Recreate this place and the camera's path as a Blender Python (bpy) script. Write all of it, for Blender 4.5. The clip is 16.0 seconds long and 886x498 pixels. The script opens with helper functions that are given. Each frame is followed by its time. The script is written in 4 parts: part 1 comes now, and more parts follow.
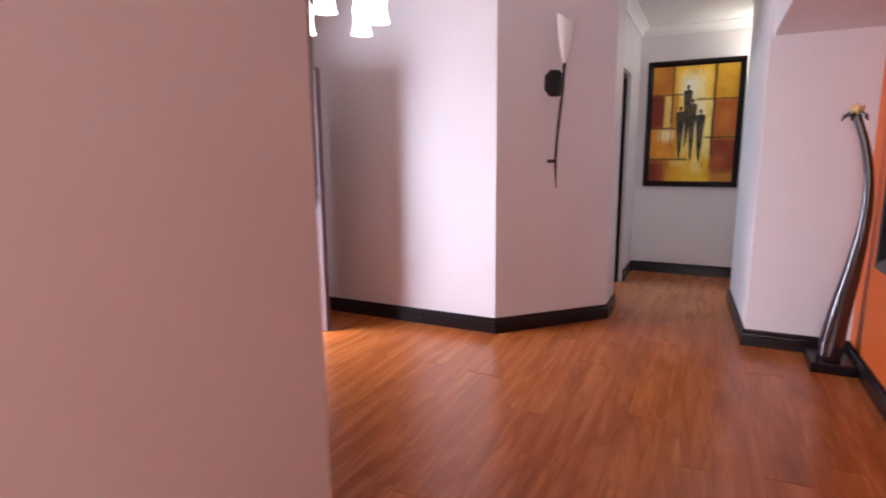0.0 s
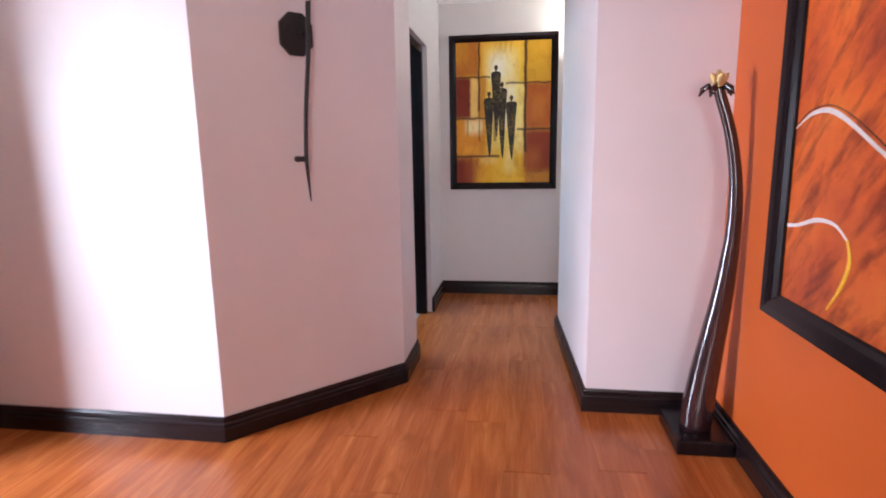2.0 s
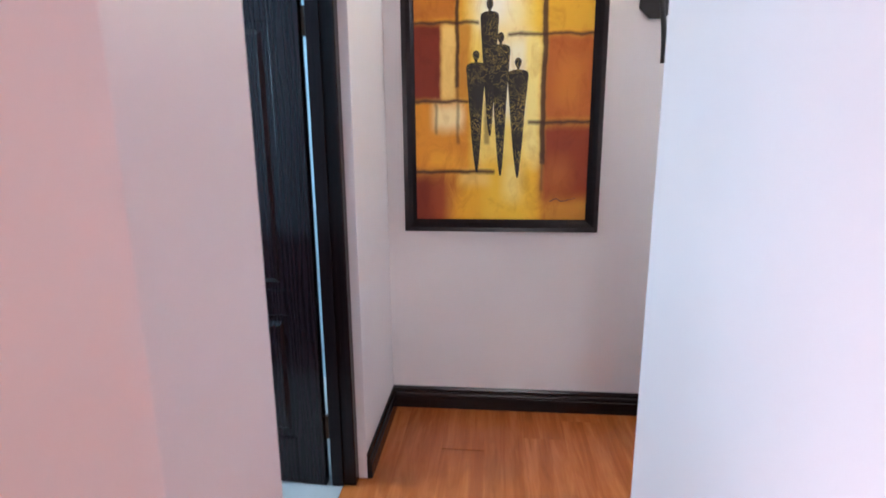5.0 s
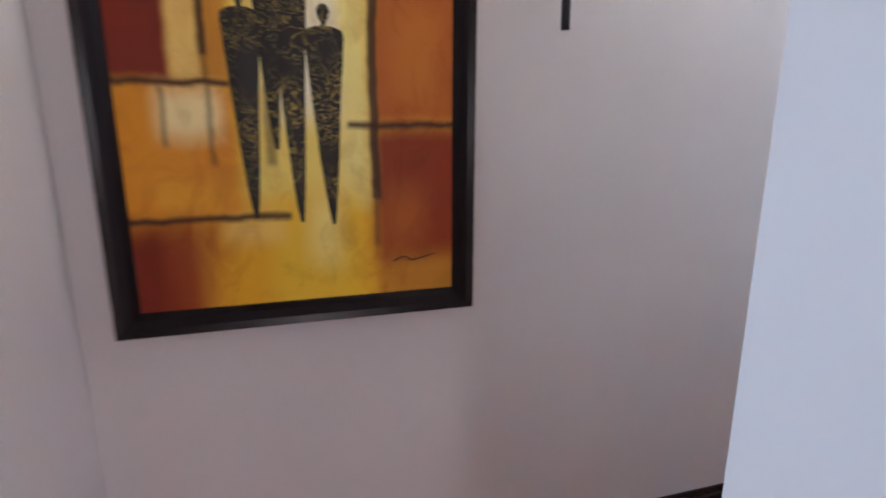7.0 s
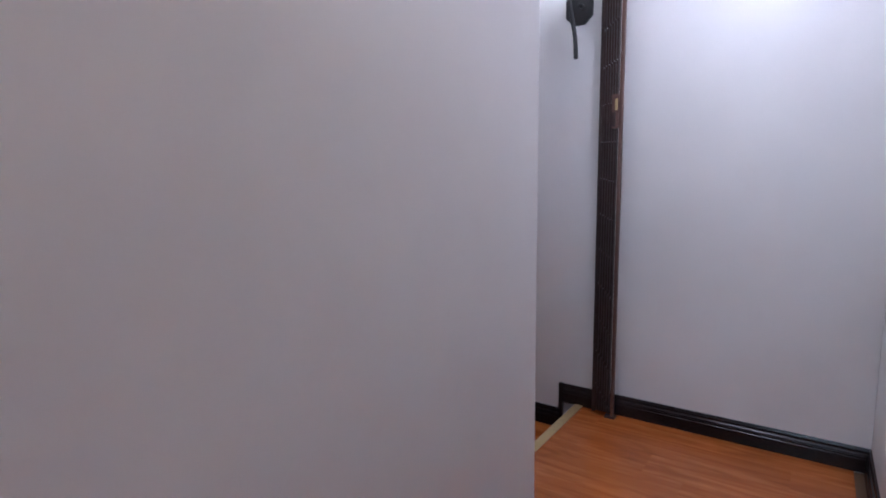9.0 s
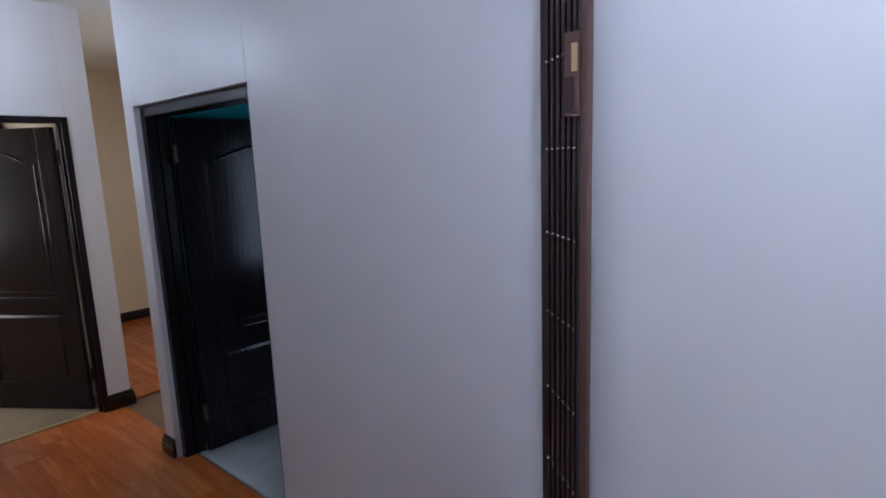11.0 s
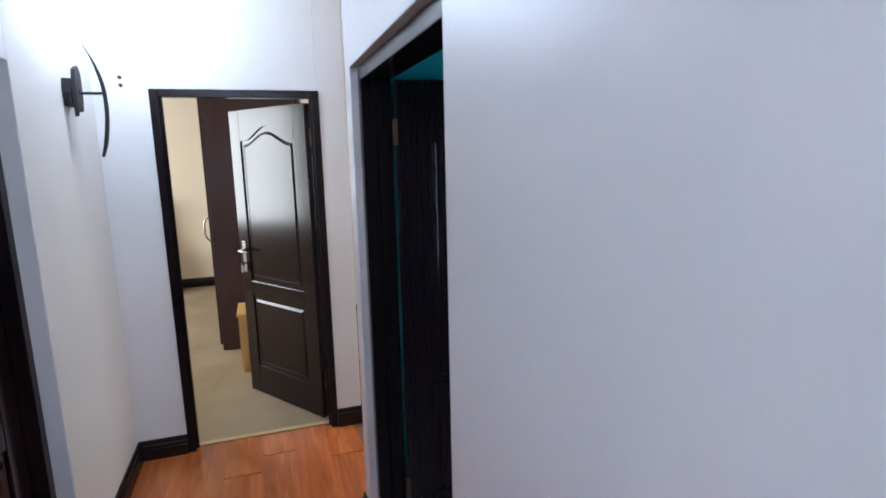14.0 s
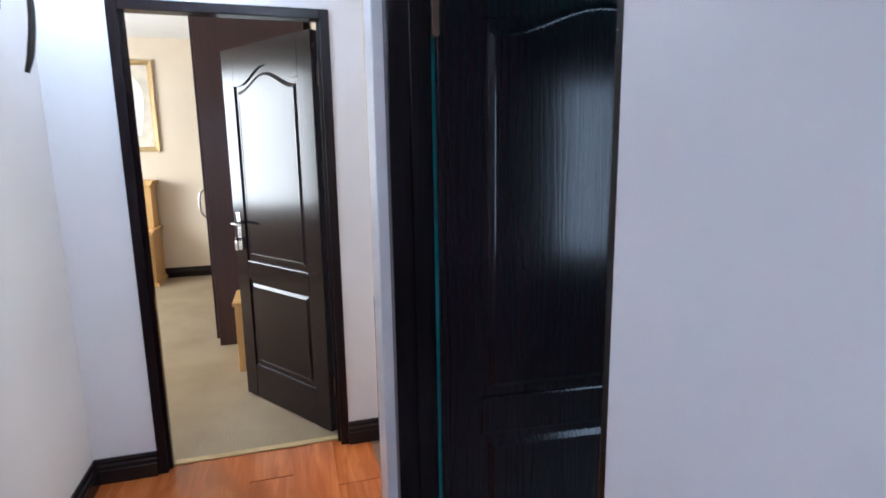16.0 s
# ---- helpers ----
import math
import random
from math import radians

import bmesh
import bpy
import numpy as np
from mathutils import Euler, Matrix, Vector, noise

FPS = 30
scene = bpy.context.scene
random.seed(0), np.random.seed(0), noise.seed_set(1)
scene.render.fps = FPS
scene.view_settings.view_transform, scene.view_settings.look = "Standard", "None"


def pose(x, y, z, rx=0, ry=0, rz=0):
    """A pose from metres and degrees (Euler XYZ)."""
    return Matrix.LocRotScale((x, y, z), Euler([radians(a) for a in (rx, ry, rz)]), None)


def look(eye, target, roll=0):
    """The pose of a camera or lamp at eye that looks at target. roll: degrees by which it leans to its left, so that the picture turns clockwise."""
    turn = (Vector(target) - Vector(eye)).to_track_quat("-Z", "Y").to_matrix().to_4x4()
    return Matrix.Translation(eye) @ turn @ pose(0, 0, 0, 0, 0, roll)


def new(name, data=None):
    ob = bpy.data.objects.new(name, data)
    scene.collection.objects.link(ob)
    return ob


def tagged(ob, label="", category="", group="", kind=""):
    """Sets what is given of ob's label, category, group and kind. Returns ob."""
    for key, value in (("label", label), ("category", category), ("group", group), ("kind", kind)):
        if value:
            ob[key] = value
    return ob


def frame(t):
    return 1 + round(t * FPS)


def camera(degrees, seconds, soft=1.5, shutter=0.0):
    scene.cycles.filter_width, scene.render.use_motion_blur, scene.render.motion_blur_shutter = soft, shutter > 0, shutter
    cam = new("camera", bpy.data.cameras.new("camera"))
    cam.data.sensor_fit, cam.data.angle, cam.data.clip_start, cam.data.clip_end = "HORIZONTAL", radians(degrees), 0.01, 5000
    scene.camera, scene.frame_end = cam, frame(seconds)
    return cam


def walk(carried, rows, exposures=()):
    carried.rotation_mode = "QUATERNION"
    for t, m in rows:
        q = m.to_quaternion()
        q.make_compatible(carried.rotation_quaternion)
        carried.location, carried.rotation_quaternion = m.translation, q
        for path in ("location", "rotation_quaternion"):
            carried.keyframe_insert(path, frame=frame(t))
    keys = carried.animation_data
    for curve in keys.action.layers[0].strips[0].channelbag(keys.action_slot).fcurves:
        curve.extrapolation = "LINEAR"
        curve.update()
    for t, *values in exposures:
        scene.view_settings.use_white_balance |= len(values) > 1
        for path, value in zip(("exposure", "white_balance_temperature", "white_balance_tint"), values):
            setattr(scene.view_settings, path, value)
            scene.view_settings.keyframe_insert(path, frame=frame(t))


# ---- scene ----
cam = camera(78.6, 16.0, soft=1.7, shutter=0.5)
PATH = [
    (0, (0.388, -0.096, 1.327), (-0.478, 1.674, 0.982), -0.5),
    (0.5, (0.397, 0.253, 1.294), (-0.279, 2.104, 0.95), -0.6),
    (1, (0.395, 0.642, 1.288), (-0.077, 2.554, 0.94), -0.9),
    (1.5, (0.371, 1.047, 1.286), (0.032, 2.987, 0.936), -0.8),
    (2, (0.347, 1.443, 1.291), (0.067, 3.392, 0.939), -0.9),
    (2.5, (0.331, 1.84, 1.312), (0.102, 3.795, 0.959), -0.6),
    (3, (0.273, 2.238, 1.31), (0.081, 4.198, 0.959), -0.6),
    (5.5, (0.129, 3.999, 1.481), (-0.045, 5.930, 1.037), -0.3),
    (6, (0.098, 4.306, 1.486), (0.059, 6.225, 1.049), -0.0),
    (6.5, (0.095, 4.597, 1.435), (0.320, 6.540, 1.049), 0.1),
    (7, (0.144, 4.856, 1.488), (0.696, 6.711, 1.031), 0.1),
    (7.5, (0.124, 5.107, 1.33), (1.136, 6.815, 1.092), 1.1),
    (8, (0.236, 5.281, 1.355), (1.548, 6.768, 1.096), 0.8),
    (8.2, (0.276, 5.332, 1.353), (1.715, 6.698, 1.105), 0.2),
    (9, (0.727, 5.573, 1.376), (2.356, 6.705, 1.119), -0.6),
    (9.7, (1.239, 5.784, 1.491), (2.907, 6.841, 1.171), -0.8),
    (11.8, (3.102, 6.151, 1.623), (4.338, 7.681, 1.256), -2.6),
    (12, (3.156, 6.249, 1.649), (4.306, 7.841, 1.269), -2.5),
    (12.5, (3.273, 6.41, 1.631), (4.213, 8.136, 1.265), -2.0),
    (13, (3.321, 6.555, 1.602), (4.124, 8.352, 1.247), -1.8),
    (13.5, (3.39, 6.759, 1.609), (4.084, 8.6, 1.254), -1.5),
    (14, (3.425, 6.911, 1.545), (4.043, 8.78, 1.194), -1.3),
    (14.5, (3.43, 7.088, 1.483), (4.021, 8.967, 1.134), -1.2),
    (15, (3.427, 7.25, 1.437), (4.0, 9.134, 1.089), -1.0),
    (15.5, (3.469, 7.459, 1.342), (4.031, 9.346, 0.993), -0.9),
    (16, (3.538, 7.615, 1.279), (4.088, 9.506, 0.929), -0.9),
]
EXPOSURE = [(0, 0.2, 5900, 11), (1.0, 0.33, 5800, 16), (1.5, 0.43, 5850, 12), (3.0, 0.83, 5700, 8), (5.5, 0.92, 5700, 8), (6.0, 0.68, 5700, 8), (7.0, 0.28, 5780, 10), (8.0, 0.12, 5750, 13), (9.7, -0.1, 5650, 15), (11.8, 0.12, 5150, 9), (12.5, 0.24, 5180, 9), (13, 0.52, 5220, 8), (14, 0.92, 5300, 7), (16, 1.27, 5150, 7)]
walk(cam, [(t, look(eye, target, roll)) for t, eye, target, roll in PATH], EXPOSURE)

# ---------------------------------------------------------------- light
world = bpy.data.worlds.new("world")
scene.world = world
world.use_nodes = True
wn = world.node_tree
sky = wn.nodes.new("ShaderNodeTexSky")
sky.sky_type = "NISHITA"
sky.sun_disc = False
sky.sun_elevation = radians(48)
sky.sun_rotation = radians(250)
wn.links.new(sky.outputs[0], wn.nodes["Background"].inputs[0])
wn.nodes["Background"].inputs[1].default_value = 0.12


def lamp(name, kind, m, energy, colour, size=0.1, size_y=None, spread=None):
    d = bpy.data.lights.new(name, kind)
    d.energy, d.color = energy, colour
    if kind == "AREA":
        d.shape, d.size, d.size_y = "RECTANGLE", size, size_y or size
        if spread:
            d.spread = radians(spread)
    elif kind == "SUN":
        d.angle = radians(0.5)
    else:
        d.shadow_soft_size = size
    ob = new(name, d)
    ob.matrix_world = m
    return ob


sun = lamp("sun", "SUN", look((-6, -1, 8), (-2, 3, 0)), 3.0, (1, 0.95, 0.88))
# sky light through the openings
lamp("daylight_entrance", "AREA", look((-4.2, 1.35, 1.5), (-1.3, 3.2, 1.1)), 545, (0.88, 0.88, 1.0), 2.0, 2.4)
lamp("daylight_lounge", "AREA", look((0.55, -2.5, 1.55), (0.9, 2.4, 0.3)), 60, (1.0, 0.90, 0.85), 1.2, 1.6)
lamp("daylight_bathroom", "AREA", look((-2.72, 5.15, 1.62), (0.6, 5.0, 1.2)), 70, (0.70, 0.87, 1.0), 1.1, 1.1)
lamp("daylight_bedroom", "AREA", look((0.15, 12.6, 1.45), (3.0, 12.4, 1.35)), 74, (1.0, 0.92, 0.80), 2.0, 1.5)
lamp("daylight_side_passage", "AREA", look((5.8, 10.4, 1.5), (4.0, 10.2, 0.9)), 17, (1.0, 0.90, 0.74), 1.0, 1.4)
# added against the closed south wall so the hall door mirrors a highlight
lamp("turquoise_room_highlight_light", "AREA", look((5.08, 7.02, 1.15), (4.7, 9.0, 1.15)), 4.5, (0.80, 0.90, 1.0), 0.5, 1.1)


# ---------------------------------------------------------------- materials
class Mat:
    """A small node material builder."""

    def __init__(self, name, rough=0.5, metal=0.0, spec=0.5):
        self.m = bpy.data.materials.new(name)
        self.m.use_nodes = True
        self.t = self.m.node_tree
        self.b = self.t.nodes["Principled BSDF"]
        self.b.inputs["Roughness"].default_value = rough
        self.b.inputs["Metallic"].default_value = metal
        self.b.inputs["Specular IOR Level"].default_value = spec

    def node(self, kind, **kw):
        n = self.t.nodes.new("ShaderNode" + kind)
        for k, v in kw.items():
            n.inputs[k].default_value = v
        return n

    def link(self, a, b):
        self.t.links.new(a, b)

    def coords(self, scale=(1, 1, 1), obj=True):
        c = self.node("TexCoord")
        mp = self.node("Mapping", Scale=scale)
        self.link(c.outputs["Object" if obj else "Generated"], mp.inputs["Vector"])
        return mp.outputs[0]

    def world_coords(self, scale=(1, 1, 1)):
        g = self.node("NewGeometry")
        mp = self.node("Mapping", Scale=scale)
        self.link(g.outputs["Position"], mp.inputs["Vector"])
        return mp.outputs[0]

    def noise(self, vec, scale, detail=4, rough=0.55, dist=0.0):
        n = self.node("TexNoise", Scale=scale, Detail=detail, Roughness=rough, Distortion=dist)
        self.link(vec, n.inputs["Vector"])
        return n.outputs["Fac"]

    def ramp(self, fac, stops):
        r = self.node("ValToRGB")
        e = r.color_ramp.elements
        while len(e) < len(stops):
            e.new(0.5)
        for k, (p, c) in enumerate(stops):
            e[k].position, e[k].color = p, (*c, 1)
        self.link(fac, r.inputs[0])
        return r.outputs[0]

    def mix(self, fac, a, b, mode="MIX"):
        n = self.t.nodes.new("ShaderNodeMix")
        n.data_type, n.blend_type = "RGBA", mode
        for sock, v in ((n.inputs[0], fac), (n.inputs[6], a), (n.inputs[7], b)):
            if isinstance(v, bpy.types.NodeSocket):
                self.link(v, sock)
            else:
                sock.default_value = v if isinstance(v, (int, float)) else (*v, 1)
        return n.outputs[2]

    def math(self, op, a, b=0.0, c=0.0):
        n = self.t.nodes.new("ShaderNodeMath")
        n.operation = op
        for sock, v in zip(n.inputs, (a, b, c)):
            if isinstance(v, bpy.types.NodeSocket):
                self.link(v, sock)
            else:
                sock.default_value = v
        return n.outputs[0]

    def bump(self, height, strength=0.2, dist=0.002):
        n = self.node("Bump", Strength=strength, Distance=dist)
        self.link(height, n.inputs["Height"])
        self.link(n.outputs[0], self.b.inputs["Normal"])

    def base(self, c):
        if isinstance(c, bpy.types.NodeSocket):
            self.link(c, self.b.inputs["Base Color"])
        else:
            self.b.inputs["Base Color"].default_value = (*c, 1)
        return self

    def rough(self, s):
        self.link(s, self.b.inputs["Roughness"])


def tint(c, k):
    return tuple(min(1, v * k) for v in c)


def paint(name, colour, rough=0.42, spec=0.35):
    m = Mat(name, rough, 0, spec)
    v = m.world_coords()
    big = m.noise(v, 1.3, 3)
    fine = m.noise(v, 120, 3)
    m.base(m.ramp(big, [(0.3, tint(colour, 0.95)), (0.7, tint(colour, 1.03))]))
    lump = m.noise(v, 14, 4)
    m.bump(m.math("ADD", m.math("MULTIPLY", fine, 0.5), lump), 0.10, 0.004)
    m.rough(m.math("MULTIPLY_ADD", big, 0.12, rough - 0.06))
    return m.m


def plain(name, colour, rough=0.5, metal=0.0, grain=60, vary=0.12, relief=0.08, spec=0.5):
    m = Mat(name, rough, metal, spec)
    v = m.coords()
    n = m.noise(v, grain, 4)
    big = m.noise(v, 3.0, 3)
    k = m.math("MULTIPLY_ADD", n, 0.5, m.math("MULTIPLY", big, 0.5))
    m.base(m.ramp(k, [(0.3, tint(colour, 1 - vary)), (0.7, tint(colour, 1 + vary))]))
    m.bump(n, relief, 0.001)
    m.rough(m.math("MULTIPLY_ADD", big, 0.14, rough - 0.07))
    return m.m


def wood(name, dark, light, rough=0.3, along=2, scale=1.0, relief=0.25, coat=0.0, spec=0.5):
    m = Mat(name, rough, 0, spec)
    s = [14 * scale, 14 * scale, 14 * scale]
    s[along] = 0.8 * scale
    v = m.coords(tuple(s))
    g = m.noise(v, 1.6, 6, 0.6, 1.2)
    f = m.noise(v, 9, 4, 0.6)
    k = m.math("MULTIPLY_ADD", f, 0.35, m.math("MULTIPLY", g, 0.65))
    m.base(m.ramp(k, [(0.35, dark), (0.65, light)]))
    m.bump(k, relief, 0.0015)
    m.rough(m.math("MULTIPLY_ADD", g, 0.16, rough - 0.08))
    m.b.inputs["Coat Weight"].default_value = coat
    m.b.inputs["Coat Roughness"].default_value = 0.12
    return m.m


def laminate():
    m = Mat("laminate_wood", 0.24, 0, 0.5)
    info = m.node("ObjectInfo")
    rnd = info.outputs["Random"]
    v = m.coords((1, 1, 1))
    off = m.node("CombineXYZ")
    m.link(m.math("MULTIPLY", rnd, 31.0), off.inputs[0])
    m.link(m.math("MULTIPLY", rnd, 57.0), off.inputs[1])
    add = m.node("VectorMath")
    m.link(v, add.inputs[0])
    m.link(off.outputs[0], add.inputs[1])
    st = m.node("Mapping", Scale=(11, 0.8, 1))
    m.link(add.outputs[0], st.inputs["Vector"])
    g = m.noise(st.outputs[0], 1.3, 5, 0.62, 0.9)
    st2 = m.node("Mapping", Scale=(42, 2.2, 1))
    m.link(add.outputs[0], st2.inputs["Vector"])
    f = m.noise(st2.outputs[0], 1.4, 4, 0.6, 0.6)
    k = m.math("MULTIPLY_ADD", f, 0.22, m.math("MULTIPLY", g, 0.78))
    c = m.ramp(k, [(0.28, (0.27, 0.066, 0.016)), (0.46, (0.37, 0.098, 0.022)), (0.72, (0.56, 0.188, 0.045))])
    st3 = m.node("Mapping", Scale=(7, 1.5, 1))
    m.link(add.outputs[0], st3.inputs["Vector"])
    fig = m.noise(st3.outputs[0], 1.1, 3, 0.5, 1.6)
    c = m.mix(m.ramp(fig, [(0.52, (0, 0, 0)), (0.70, (0.55, 0.55, 0.55))]), c, (0.24, 0.060, 0.014))
    shade = m.ramp(rnd, [(0.0, (0.95, 0.95, 0.95)), (1.0, (1.04, 1.04, 1.03))])
    m.base(m.mix(1.0, c, shade, "MULTIPLY"))
    m.rough(m.math("MULTIPLY_ADD", g, 0.10, 0.20))
    m.bump(g, 0.04, 0.0008)
    return m.m


def carpet():
    m = Mat("beige_carpet", 0.95, 0, 0.1)
    v = m.world_coords()
    n = m.noise(v, 260, 2)
    r = m.node("TexVoronoi", Scale=160)
    m.link(v, r.inputs["Vector"])
    b = m.noise(v, 2.2, 3)
    k = m.math("MULTIPLY_ADD", n, 0.6, m.math("MULTIPLY", b, 0.4))
    m.base(m.ramp(k, [(0.3, (0.22, 0.165, 0.100)), (0.7, (0.40, 0.315, 0.205))]))
    m.bump(r.outputs["Distance"], 0.7, 0.006)
    return m.m


def oak_door():
    """Dark stained oak: strong arched figure in a gloss finish."""
    m = Mat("dark_stained_oak", 0.15, 0, 0.31)
    v = m.coords((10.0, 10.0, 0.9))
    w = m.node("TexWave", Scale=1.6, Distortion=11.0, Detail=2.0)
    w.inputs["Detail Scale"].default_value = 1.2
    m.link(v, w.inputs["Vector"])
    f = m.noise(m.coords((90, 90, 3)), 1.5, 4)
    k = m.math("MULTIPLY_ADD", w.outputs["Fac"], 0.5, m.math("MULTIPLY", f, 0.5))
    m.base(m.ramp(k, [(0.3, (0.009, 0.005, 0.007)), (0.7, (0.015, 0.008, 0.010))]))
    m.bump(k, 0.085, 0.0010)
    m.rough(m.math("MULTIPLY_ADD", f, 0.10, 0.11))
    return m.m


def figure_canvas():
    """Yellow and red blocks round a pale glow, brushed; object x across, z up, 0.81 by 1.19."""
    m = Mat("figure_canvas_paint", 0.45, 0, 0.25)
    v = m.coords()
    wob = m.noise(v, 9, 4)
    sep = m.node("SeparateXYZ")
    m.link(v, sep.inputs[0])
    jit = m.math("MULTIPLY_ADD", wob, 0.03, -0.015)
    u = m.math("ADD", m.math("DIVIDE", sep.outputs[0], 0.81), jit)
    w = m.math("ADD", m.math("DIVIDE", sep.outputs[2], 1.19), jit)

    def band(s, a, b, soft):
        def step(x0, x1, val):
            n = m.node("MapRange")
            n.interpolation_type = "SMOOTHSTEP"
            n.inputs[1].default_value, n.inputs[2].default_value = x0, x1
            m.link(val, n.inputs[0])
            return n.outputs[0]
        return m.math("MULTIPLY", step(a - soft, a + soft, s), m.math("SUBTRACT", 1.0, step(b - soft, b + soft, s)))

    def rect(c, u0, u1, w0, w1, col, soft=0.02, amount=1.0):
        k = m.math("MULTIPLY", m.math("MULTIPLY", band(u, u0, u1, soft), band(w, w0, w1, soft)), amount)
        return m.mix(k, c, col)

    brush = m.noise(m.coords((11, 11, 6)), 1.0, 6, 0.65, 1.2)
    c = m.ramp(brush, [(0.3, (0.56, 0.20, 0.010)), (0.7, (0.80, 0.40, 0.02))])
    for box in (
        (0.26, 0.73, -0.05, 1.10, (0.80, 0.42, 0.012), 0.05), (0.30, 0.72, 0.56, 0.98, (0.88, 0.62, 0.06), 0.06),
        (0.34, 0.62, 0.70, 0.93, (0.95, 0.86, 0.45), 0.08), (0.38, 0.52, 0.76, 0.90, (0.97, 0.94, 0.74), 0.05),
        (0.34, 0.71, 0.22, 0.70, (0.90, 0.72, 0.16), 0.05), (0.42, 0.66, 0.40, 0.70, (0.94, 0.90, 0.62), 0.05), (0.63, 0.715, 0.20, 0.70, (0.92, 0.80, 0.26), 0.025),
        (0.40, 0.70, -0.05, 0.24, (0.86, 0.55, 0.03), 0.06), (0.52, 0.62, 0.08, 0.24, (0.92, 0.74, 0.20), 0.05),
        (-0.2, 0.235, 0.77, 1.2, (0.50, 0.17, 0.012), 0.02), (-0.2, 0.12, 0.86, 1.2, (0.62, 0.29, 0.018), 0.05),
        (-0.2, 0.155, 0.47, 0.755, (0.21, 0.022, 0.006), 0.018), (0.155, 0.235, 0.475, 0.75, (0.86, 0.60, 0.16), 0.018),
        (0.25, 0.32, 0.47, 0.755, (0.62, 0.28, 0.02), 0.02), (-0.2, 0.31, 0.20, 0.462, (0.74, 0.30, 0.014), 0.02),
        (0.10, 0.28, 0.36, 0.455, (0.92, 0.76, 0.36), 0.035), (0.08, 0.30, 0.205, 0.27, (0.80, 0.38, 0.02), 0.04),
        (-0.2, 0.20, -0.2, 0.18, (0.30, 0.050, 0.010), 0.06), (-0.2, 0.09, -0.2, 0.17, (0.20, 0.022, 0.006), 0.05), (0.26, 0.44, 0.15, 0.182, (0.90, 0.68, 0.20), 0.045),
        (0.745, 1.2, 0.718, 1.2, (0.66, 0.37, 0.015), 0.02), (0.745, 1.2, 0.392, 0.705, (0.46, 0.12, 0.012), 0.02), (0.80, 0.95, 0.44, 0.62, (0.54, 0.17, 0.014), 0.06),
        (0.74, 1.2, 0.06, 0.378, (0.27, 0.036, 0.007), 0.03), (0.74, 0.90, 0.10, 0.24, (0.40, 0.10, 0.012), 0.06), (0.76, 1.2, -0.2, 0.08, (0.52, 0.22, 0.018), 0.05),
    ):
        c = rect(c, *box)
    for line in (
        (0.234, 0.256, 0.52, 1.2), (0.722, 0.752, 0.22, 1.2), (-0.2, 0.37, 0.752, 0.764), (-0.2, 0.31, 0.461, 0.474),
        (-0.2, 0.465, 0.186, 0.200), (0.53, 1.2, 0.704, 0.716), (0.65, 1.2, 0.377, 0.391),
    ):
        c = rect(c, *line, (0.055, 0.018, 0.008), 0.007, 0.92)
    # runs of thinned dark paint
    for line in ((0.112, 0.128, 0.34, 0.46), (0.238, 0.254, 0.30, 0.52), (0.728, 0.744, 0.11, 0.24), (0.40, 0.43, 0.30, 0.46)):
        c = rect(c, *line, (0.12, 0.055, 0.014), 0.010, 0.65)
    grime = m.ramp(brush, [(0.22, (0.74, 0.62, 0.48)), (0.52, (1, 1, 1))])
    m.base(m.mix(1.0, c, grime, "MULTIPLY"))
    m.bump(brush, 0.3, 0.002)
    return m.m


def swirl_canvas():
    m = Mat("swirl_canvas_paint", 0.45, 0, 0.4)
    v = m.coords((1, 1, 1))
    a = m.noise(v, 1.9, 6, 0.60, 0.15)
    lean = m.node("Mapping", Rotation=(0, radians(48), 0))
    m.link(v, lean.inputs["Vector"])
    long = m.node("Mapping", Scale=(1.3, 1, 5.0))
    m.link(lean.outputs[0], long.inputs["Vector"])
    b = m.noise(long.outputs[0], 2.6, 6, 0.66, 0.25)
    c = m.ramp(a, [(0.30, (0.16, 0.028, 0.014)), (0.42, (0.56, 0.085, 0.012)), (0.54, (0.82, 0.16, 0.012)), (0.70, (0.90, 0.27, 0.03))])
    d = m.ramp(b, [(0.36, (0.30, 0.16, 0.13)), (0.52, (1, 1, 1))])
    sep = m.node("SeparateXYZ")
    m.link(v, sep.inputs[0])
    low = m.node("MapRange")
    low.inputs[1].default_value, low.inputs[2].default_value = 1.1, 0.1
    m.link(sep.outputs[2], low.inputs[0])
    c = m.mix(m.math("MULTIPLY", low.outputs[0], 0.40), c, (0.22, 0.045, 0.022))
    m.base(m.mix(0.85, c, d, "MULTIPLY"))
    m.bump(b, 0.3, 0.002)
    return m.m


def glowing(name, colour, strength):
    m = Mat(name, 0.4)
    m.base(colour)
    m.b.inputs["Emission Color"].default_value = (*colour, 1)
    m.b.inputs["Emission Strength"].default_value = strength
    return m.m


M_WALL = paint("wall_paint_white", (0.72, 0.70, 0.70), 0.36, 0.42)
M_ROOM = paint("wall_paint_blush", (0.70, 0.635, 0.635))
M_ORANGE = paint("wall_paint_orange", (0.58, 0.115, 0.018), 0.5)
M_BED = paint("wall_paint_cream", (0.70, 0.60, 0.46))
M_TURQ = paint("wall_paint_turquoise", (0.06, 0.46, 0.50))
M_BATH = paint("wall_paint_blue_grey", (0.36, 0.48, 0.54))
M_CEIL = paint("ceiling_paint", (0.82, 0.82, 0.81), 0.6)
M_DARK = wood("dark_stained_timber", (0.006, 0.004, 0.005), (0.014, 0.008, 0.009), 0.24, 2, 1.0, 0.03, 0.0, 0.17)
